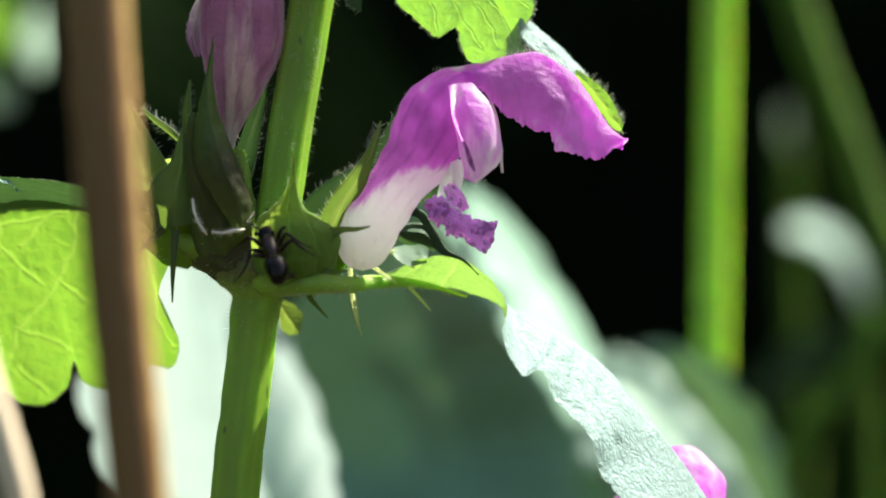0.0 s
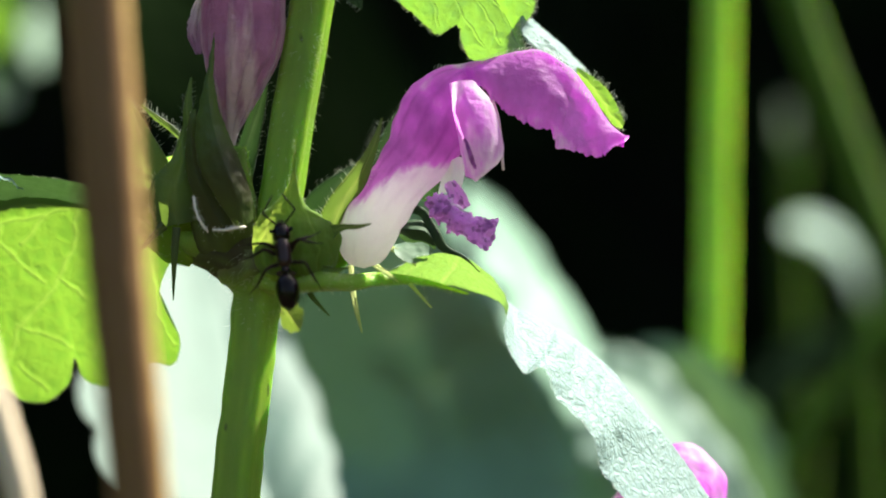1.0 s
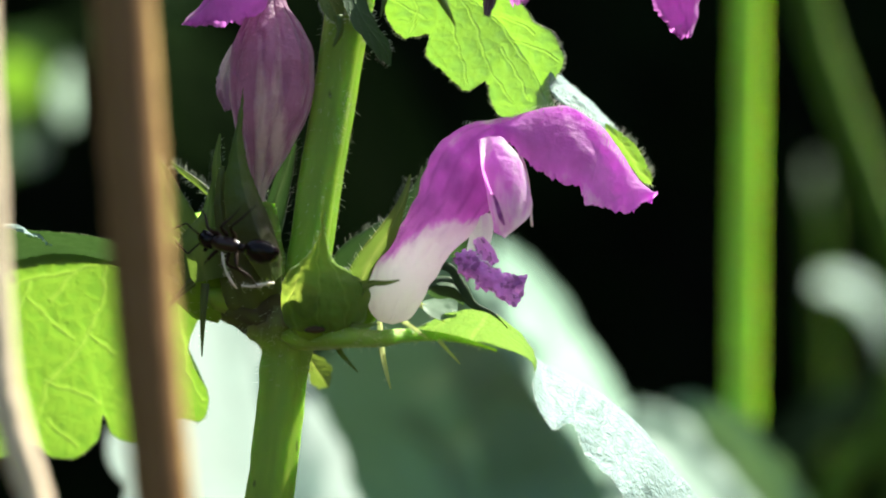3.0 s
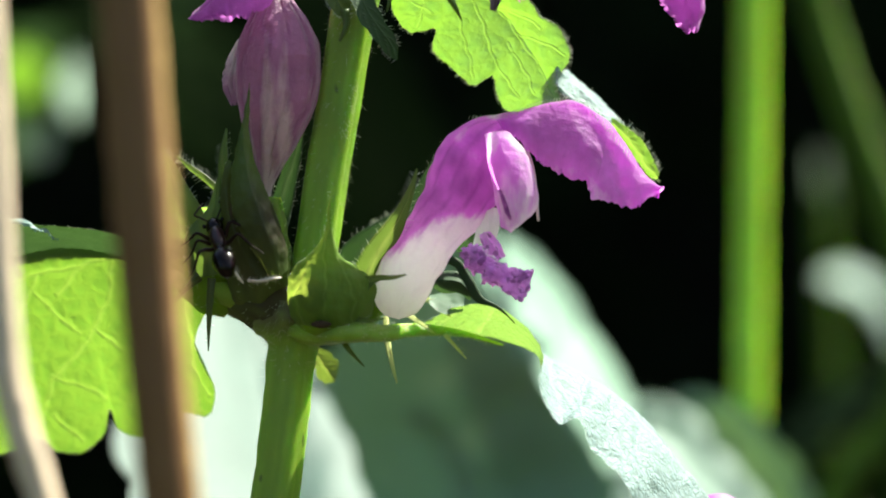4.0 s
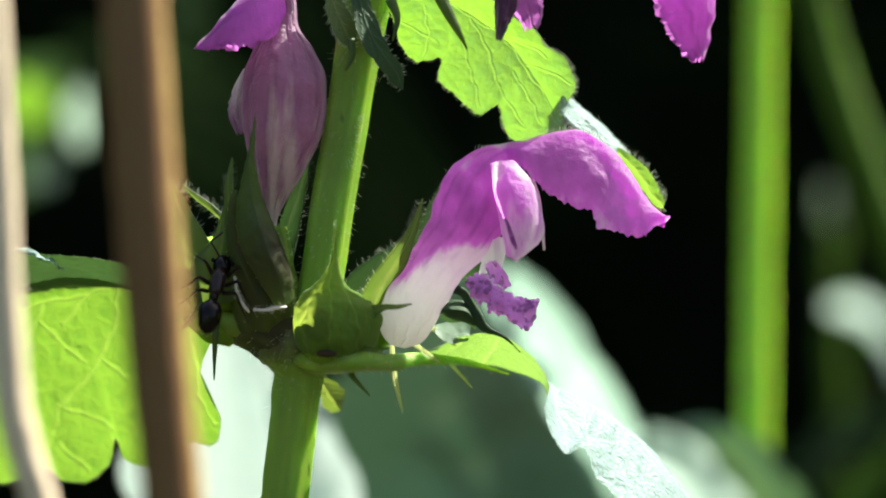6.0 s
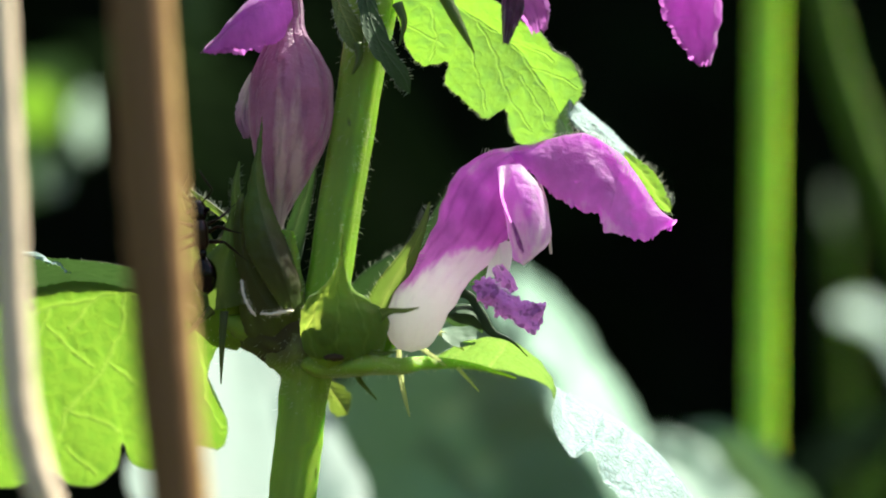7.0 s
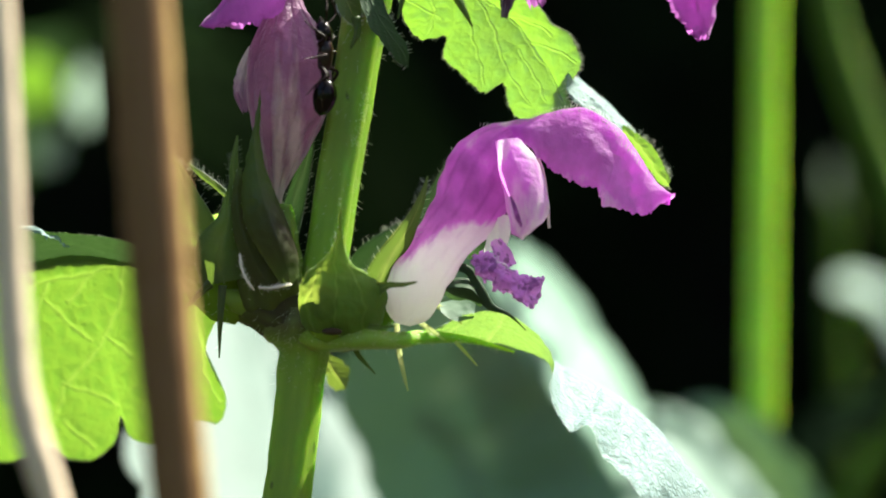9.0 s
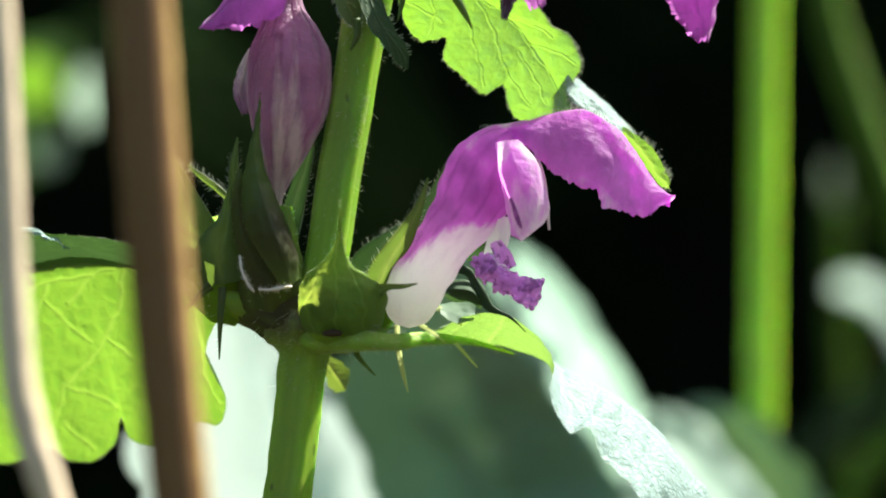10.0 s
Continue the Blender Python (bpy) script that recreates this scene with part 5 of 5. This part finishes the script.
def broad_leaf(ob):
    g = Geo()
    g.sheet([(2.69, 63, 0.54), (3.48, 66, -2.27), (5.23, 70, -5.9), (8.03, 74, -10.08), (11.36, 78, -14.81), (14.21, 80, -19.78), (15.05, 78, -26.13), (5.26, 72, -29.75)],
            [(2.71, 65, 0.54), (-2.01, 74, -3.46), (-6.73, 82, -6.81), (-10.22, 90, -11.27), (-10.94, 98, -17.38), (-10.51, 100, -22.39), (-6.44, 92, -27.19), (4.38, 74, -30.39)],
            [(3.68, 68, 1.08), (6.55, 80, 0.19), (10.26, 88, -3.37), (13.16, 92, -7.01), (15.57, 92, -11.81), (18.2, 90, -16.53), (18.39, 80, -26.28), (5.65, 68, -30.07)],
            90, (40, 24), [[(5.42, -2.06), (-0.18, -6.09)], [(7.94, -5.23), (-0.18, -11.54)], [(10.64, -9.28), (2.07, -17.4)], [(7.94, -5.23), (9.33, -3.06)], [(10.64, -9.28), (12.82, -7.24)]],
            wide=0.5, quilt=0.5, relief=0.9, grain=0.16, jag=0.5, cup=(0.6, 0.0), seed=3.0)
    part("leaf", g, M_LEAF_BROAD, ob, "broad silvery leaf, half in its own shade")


broad_leaf(low_plant)
back_plant((36.66, 86, -130.35), [(36.66, 86, -130.35, 1.23), (35.72, 86, -59.48, 1.13), (32.23, 84, -30.49, 0.85)], "toothed leaf behind the stems, its shaded half a darker second leaf",
    ([(29.36, 78, -31.07, -0.71, -1, 0, 0.71, 1, 0),
      (26.59, 78, -25.06, -6.79, -8, -2.14, 1.07, 3, 0.36),
      (23.82, 78, -20.91, -7.14, -10, -2.5, 1.21, 5, 0.86),
      (21.05, 78, -17.68, -5.71, -9, -2.14, 1.21, 6, 0.93),
      (18.75, 78, -15.37, -2.86, -4, -1.43, 0.86, 4, 0.71),
      (16.44, 78, -13.52, -0.14, 0, -0.14, 0.14, 0, 0.14)], M_LEAF_FAR, dict(teeth=5, cut=0.2, quilt=0.5, pairs=5, cup=1.6, wave=1.0)),
    # Darker leaf added in place of the first one's shaded half.
    ([(32.69, 84, -30.49, -2.14, 1, 0, 1.43, -1, 0),
      (29.88, 84, -24.38, -3.93, 2, -1.43, 2.5, -2, 1.07),
      (27.53, 84, -20.15, -4.64, 2, -1.79, 2.86, -2, 1.79),
      (25.18, 84, -16.86, -4.29, 2, -1.79, 2.5, -2, 2.14),
      (22.83, 84, -14.52, -2.5, 2, -1.43, 1.79, -2, 1.43),
      (20.01, 84, -12.73, -0.14, 0, -0.14, 0.14, 0, 0.14)], M_LEAF_BACK, dict(teeth=6, cut=0.25, quilt=0.8, pairs=5, cup=0.6, wave=1.0)),
)
back_plant((45.55, 140, -139.42), [(45.55, 140, -139.42, 1.53), (46.09, 140, -41.35, 1.42), (45, 140, -10.84, 1.09)], "small leaf catching the sun beside a leaf painted near black for shade",
    ([(48.88, 175, -11.78, -0.36, -1, 0, 0.36, 1, 0),
      (47.6, 173, -7.83, -1.43, -5, -0.36, 1.21, 5, 0.36),
      (44.6, 169, -4.73, -1.43, -9, -0.93, 1.43, 10, 1.07),
      (41.18, 165, -3.53, -0.86, -5, -0.86, 0.57, 5, 0.57),
      (39.61, 163, -3.51, -0.07, 0, -0.07, 0.07, 0, 0.07)], M_LEAF_FAR, dict(teeth=4, cut=0.15, quilt=0.3, pairs=4)),
    ([(46.32, 142, -10.9, -0.71, -4, -0.36, 0.71, 4, 0.36),
      (45.11, 146, -15.43, -5.36, -6, -2.14, 5.36, 6, 2.14),
      (39.97, 150, -17.81, -5.36, -6, -5.36, 3.57, 6, 4.29),
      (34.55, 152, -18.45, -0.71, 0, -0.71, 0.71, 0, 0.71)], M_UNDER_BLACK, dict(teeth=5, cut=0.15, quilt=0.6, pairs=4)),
)
back_plant((-52.7, 150, -142.85), [(-52.7, 150, -142.85, 1.45), (-52.14, 150, -36.79, 1.34), (-51.58, 150, 7.87, 1.12), (-51.02, 150, 41.37, 1)], "leafy plant with a few sun flecks, shade painted as near-black leaves",
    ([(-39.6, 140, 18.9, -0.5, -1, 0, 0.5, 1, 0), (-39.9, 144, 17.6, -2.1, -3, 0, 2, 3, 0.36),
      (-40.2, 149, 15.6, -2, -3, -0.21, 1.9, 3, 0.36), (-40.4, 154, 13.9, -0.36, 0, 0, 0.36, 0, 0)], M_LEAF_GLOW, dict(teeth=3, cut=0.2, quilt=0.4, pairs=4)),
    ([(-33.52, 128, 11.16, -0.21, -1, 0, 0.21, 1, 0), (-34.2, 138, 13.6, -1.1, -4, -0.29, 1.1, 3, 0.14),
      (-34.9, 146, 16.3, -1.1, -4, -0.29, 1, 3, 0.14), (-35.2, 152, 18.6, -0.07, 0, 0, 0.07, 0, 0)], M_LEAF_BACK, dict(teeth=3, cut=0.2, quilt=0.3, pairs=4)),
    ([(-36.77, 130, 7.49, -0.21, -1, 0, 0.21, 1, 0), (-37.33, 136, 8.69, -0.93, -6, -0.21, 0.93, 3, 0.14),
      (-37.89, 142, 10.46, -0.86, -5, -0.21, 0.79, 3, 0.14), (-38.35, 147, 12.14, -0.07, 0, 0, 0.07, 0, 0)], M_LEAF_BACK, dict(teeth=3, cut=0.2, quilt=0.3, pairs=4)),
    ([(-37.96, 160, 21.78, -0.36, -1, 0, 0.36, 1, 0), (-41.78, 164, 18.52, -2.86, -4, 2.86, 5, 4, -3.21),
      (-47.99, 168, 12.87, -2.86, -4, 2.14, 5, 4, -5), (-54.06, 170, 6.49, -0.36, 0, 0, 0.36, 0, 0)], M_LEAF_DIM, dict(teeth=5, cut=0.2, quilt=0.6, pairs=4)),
    ([(-26.5, 158, 33, -0.36, -1, 0, 0.36, 1, 0), (-26, 160, 30, -2, -3, 0, 2.2, 3, 0.3), (-25.4, 163, 26, -2, -3, 0, 1.9, 3, 0.3), (-25, 166, 22.6, -0.3, 0, 0, 0.3, 0, 0)], M_LEAF_DEEP, dict(teeth=4, cut=0.2, quilt=0.4, pairs=4)),
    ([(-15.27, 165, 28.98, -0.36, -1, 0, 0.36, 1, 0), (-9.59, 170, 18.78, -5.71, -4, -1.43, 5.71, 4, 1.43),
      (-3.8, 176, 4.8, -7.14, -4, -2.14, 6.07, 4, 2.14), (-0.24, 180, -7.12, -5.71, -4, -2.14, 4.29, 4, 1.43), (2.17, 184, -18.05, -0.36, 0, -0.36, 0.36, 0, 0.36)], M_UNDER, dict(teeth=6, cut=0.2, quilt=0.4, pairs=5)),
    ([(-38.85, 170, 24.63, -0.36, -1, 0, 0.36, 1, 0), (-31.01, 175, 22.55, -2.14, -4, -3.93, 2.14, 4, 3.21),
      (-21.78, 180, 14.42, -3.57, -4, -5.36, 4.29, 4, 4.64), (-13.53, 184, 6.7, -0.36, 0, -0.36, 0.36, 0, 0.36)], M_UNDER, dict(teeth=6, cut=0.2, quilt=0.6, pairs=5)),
)
back_plant((42.59, 190, -156.58), [(42.59, 190, -156.58, 1.47), (43.81, 190, -28.08, 1.35), (42.46, 190, 5.57, 0.98)], "far stem in shade-painted green with one glinting leaf",
    ([(40.32, 172, 5, -0.21, -1, 0, 0.21, 1, 0), (40.87, 178, 6.37, -0.93, -6, -0.14, 0.93, 4, 0.14),
      (41.42, 184, 8.03, -0.93, -6, -0.14, 0.93, 4, 0.14), (41.97, 190, 9.73, -0.07, 0, 0, 0.07, 0, 0)], M_LEAF_DEEP, dict(teeth=3, cut=0.1, quilt=0.2, pairs=3)),
)


# ---- ant ----
def make_ant():
    """Head towards +x, back towards +z, built round its waist."""
    ob = thing("ant", (0, 0, 0), "shiny black-brown ant walking over the flower stem", "ant")
    def bit(name, g, material, parent=ob, label=""):
        g.v = [tuple(1.03 * c for c in p) for p in g.v]
        return part(name, g, material, parent, label)
    g = Geo()
    g.tube([(-2.75, 0, -0.2, 0.04), (-2.6, 0, -0.17, 0.3), (-2.1, 0, -0.02, 0.62), (-1.5, 0, 0.1, 0.73), (-0.95, 0, 0.1, 0.6), (-0.55, 0, 0.02, 0.288), (-0.38, 0, 0, 0.096)], 28, 22, lump=0.02, axis=(0, 1, 0))
    bit("gaster", g, M_ANT, label="glossy oval abdomen")
    g = Geo()
    g.tube([(-0.55, 0, 0, 0.16), (-0.28, 0, 0.16, 0.272), (-0.08, 0, 0.05, 0.224), (0.1, 0, 0, 0.24)], 12, 12)
    bit("waist", g, M_ANT)
    g = Geo()
    g.tube([(-0.05, 0, 0, 0.224), (0.22, 0, 0.08, 0.384), (0.6, 0, 0.12, 0.448), (0.9, 0, 0.16, 0.456), (1.2, 0, 0.18, 0.48), (1.55, 0, 0.14, 0.432), (1.85, 0, 0.1, 0.32)], 26, 18, lump=0.05)
    bit("thorax", g, M_THORAX, label="dark reddish-brown thorax")
    g = Geo()
    g.tube([(1.6, 0, 0.1, 0.24), (1.8, 0, 0.1, 0.448), (2.15, 0, 0.06, 0.544), (2.5, 0, 0, 0.496), (2.85, 0, -0.08, 0.304), (3, 0, -0.1, 0.144)], 20, 18, lump=0.03, flat=1.0)
    head = bit("head", g, M_ANT)
    for side in (-1, 1):
        g = Geo()
        g.ball((2.35, side * 0.6, 0.28), 0.15, 0.12, 0.14, 10, 8)
        bit("eye", g, M_ANT, head)
        g = Geo()
        g.tube([(2.9, side * 0.12, -0.12, 0.09), (3.12, side * 0.12, -0.16, 0.07), (3.22, side * 0.02, -0.18, 0.02)], 8, 7)
        bit("mandible", g, M_LEG, head)
        g = Geo()
        g.tube([(2.75, side * 0.2, 0.1, 0.06), (3.15, side * 0.65, 0.4, 0.055), (3.5, side * 0.95, 0.5, 0.06), (3.9, side * 0.75, 0.45, 0.055), (4.35, side * 0.5, 0.35, 0.065), (4.75, side * 0.3, 0.25, 0.03)], 24, 8)
        bit("antenna", g, M_LEG, head)
    legs = []
    rng = random.Random(3)
    for x, fan, sweep, reach in ((1.45, 0.6, 1.1, 0.82), (1.0, 0.1, -0.35, 0.82), (0.5, -0.55, -1.1, 0.98)):
        for side in (-1, 1):
            g = Geo()
            f, w = fan + rng.uniform(-0.25, 0.25), sweep + rng.uniform(-0.3, 0.3)
            d = np.array((f, side, 0.0)) / math.hypot(f, 1)
            e = np.array((w, side, 0.0)) / math.hypot(w, 1)
            up = np.array((0, 0, 1.0))
            knee = d * 1.15 * reach + up * rng.uniform(0.3, 0.55)
            shin = knee + e * 1.0 * reach - up * rng.uniform(0.6, 0.8)
            foot = shin + e * 0.75 * reach + np.array((rng.uniform(-0.2, 0.2), 0, -0.3))
            rows = [(up * 0, 0.17), (d * 0.3 - up * 0.1, 0.14), (d * 0.7 * reach + up * 0.2, 0.13), (knee, 0.09), (knee + (shin - knee) * 0.5, 0.09), (shin, 0.055), (shin + (foot - shin) * 0.5, 0.035), (foot, 0.025)]
            g.tube([(*p, r) for p, r in rows], 26, 8, axis=(0.1, 0.2, 1))
            g.v = [tuple(1.03 * c for c in p) for p in g.v]
            ob_leg = new("leg", g.mesh("leg", (0, 0, 0)))
            ob_leg.data.materials.append(M_LEG)
            ob_leg.parent = ob
            ob_leg.location = (x * MM, side * 0.22 * MM, 0.0)
            legs.append((ob_leg, x, side))
    return ob, legs


ant, ant_legs = make_ant()

# seconds, millimetres across, away and up from the aimed-at point, heading, nod and roll in degrees
ANT_PATH = [
    (0, -7.59, -6.8, -3.83, 108, 56, 0),
    (0.2, -7.52, -6.8, -4, 102, 52, 0),
    (0.4, -7.41, -7, -4.35, 94, 42, 0),
    (0.6, -7.16, -7.2, -4.52, 92, 30, 0),
    (0.8, -7.12, -7.2, -4.59, 92, 34, 0),
    (1, -6.88, -7.2, -4.69, 97, 26, 0),
    (1.2, -6.77, -7.3, -4.31, 96, 10, 0),
    (1.5, -6.39, -7.4, -4.38, 126, 20, 0),
    (1.7, -6.6, -7.4, -5.21, 140, 5, 0),
    (1.9, -7.33, -7.2, -4.34, 113, 0, 0),
    (2, -8.42, -6.8, -3.52, 128, 0, 0),
    (2.2, -8.64, -6.5, -1.71, 116, 0, 0),
    (2.5, -9.15, -6, -1.95, 130, 0, 0),
    (2.7, -9.84, -6, -2.09, 140, 10, -8),
    (3, -11.49, -6, 0.07, 168, 30, -25),
    (3.2, -12.22, -6, -0.38, 187, 35, -25),
    (3.7, -12.93, -5, -0.74, 150, 45, -10),
    (4.3, -13.56, -4.4, -0.04, 88, 58, 0),
    (4.5, -13.88, -4.2, -0.74, 92, 60, 0),
    (4.7, -13.78, -4.2, -0.88, 85, 58, 0),
    (4.9, -13.64, -4.2, -1.41, 60, 52, 0),
    (5.1, -14.2, -4.2, -1.37, 64, 50, 0),
    (5.3, -14.27, -4.2, -1.48, 68, 48, 0),
    (5.5, -14.2, -4.2, -1.83, 72, 48, 0),
    (5.7, -13.67, -4.2, -2.07, 74, 45, 0),
    (6.3, -14.49, -4, -0.32, 84, 25, 0),
    (6.8, -15.41, -4, 1.37, 95, 10, 0),
    (7.1, -14.95, -4, 1.62, 95, 0, 0),
    (7.4, -14.92, -4, 1.51, 90, 0, 0),
    (7.7, -15.2, -4, 2.43, 88, 0, 0),
    (8, -14.52, -4.2, 3.48, 78, 32, 20),
    (8.2, -14.39, -4.6, 3.76, 60, 20, 40),
    (8.5, -13.28, -5, 5.29, 42, 0, 60),
    (8.6, -11.63, -5, 6.62, 38, 0, 65),
    (8.8, -10.23, -5, 7.04, 48, 0, 65),
    (9, -7.44, -4.5, 11.1, 90, 0, 75),
    (9.2, -7.8, -4.2, 13.1, 86, 0, 75),
    (9.4, -7.5, -4.1, 14.9, 84, 0, 75),
    (9.6, -7.3, -4, 16.9, 80, 0, 75),
    (10, -6.2, -3.4, 21.5, 80, 0, 75),
]


def motions():
    rows = []
    for t, x, y, z, head, nod, roll in ANT_PATH:
        rows.append((t, pose(x * MM, y * MM, (z + MID) * MM, 90, 0, 0) @ pose(0, 0, 0, 0, 0, head) @ pose(0, 0, 0, 0, nod, 0) @ pose(0, 0, 0, roll, 0, 0)))
    walk(ant, rows)
    for k, (leg, x, side) in enumerate(ant_legs):
        beat = (k // 2 + (side > 0)) % 2
        steps = []
        for i in range(51):
            t = i * 0.2
            swing = 16 * math.sin(2 * math.pi * (1.7 * t + 0.5 * beat) + 0.4 * k)
            steps.append((t, pose(x * MM, side * 0.22 * MM, 0, side * 5 * math.cos(2 * math.pi * 1.7 * t + k), 0, swing)))
        walk(leg, steps)


motions()
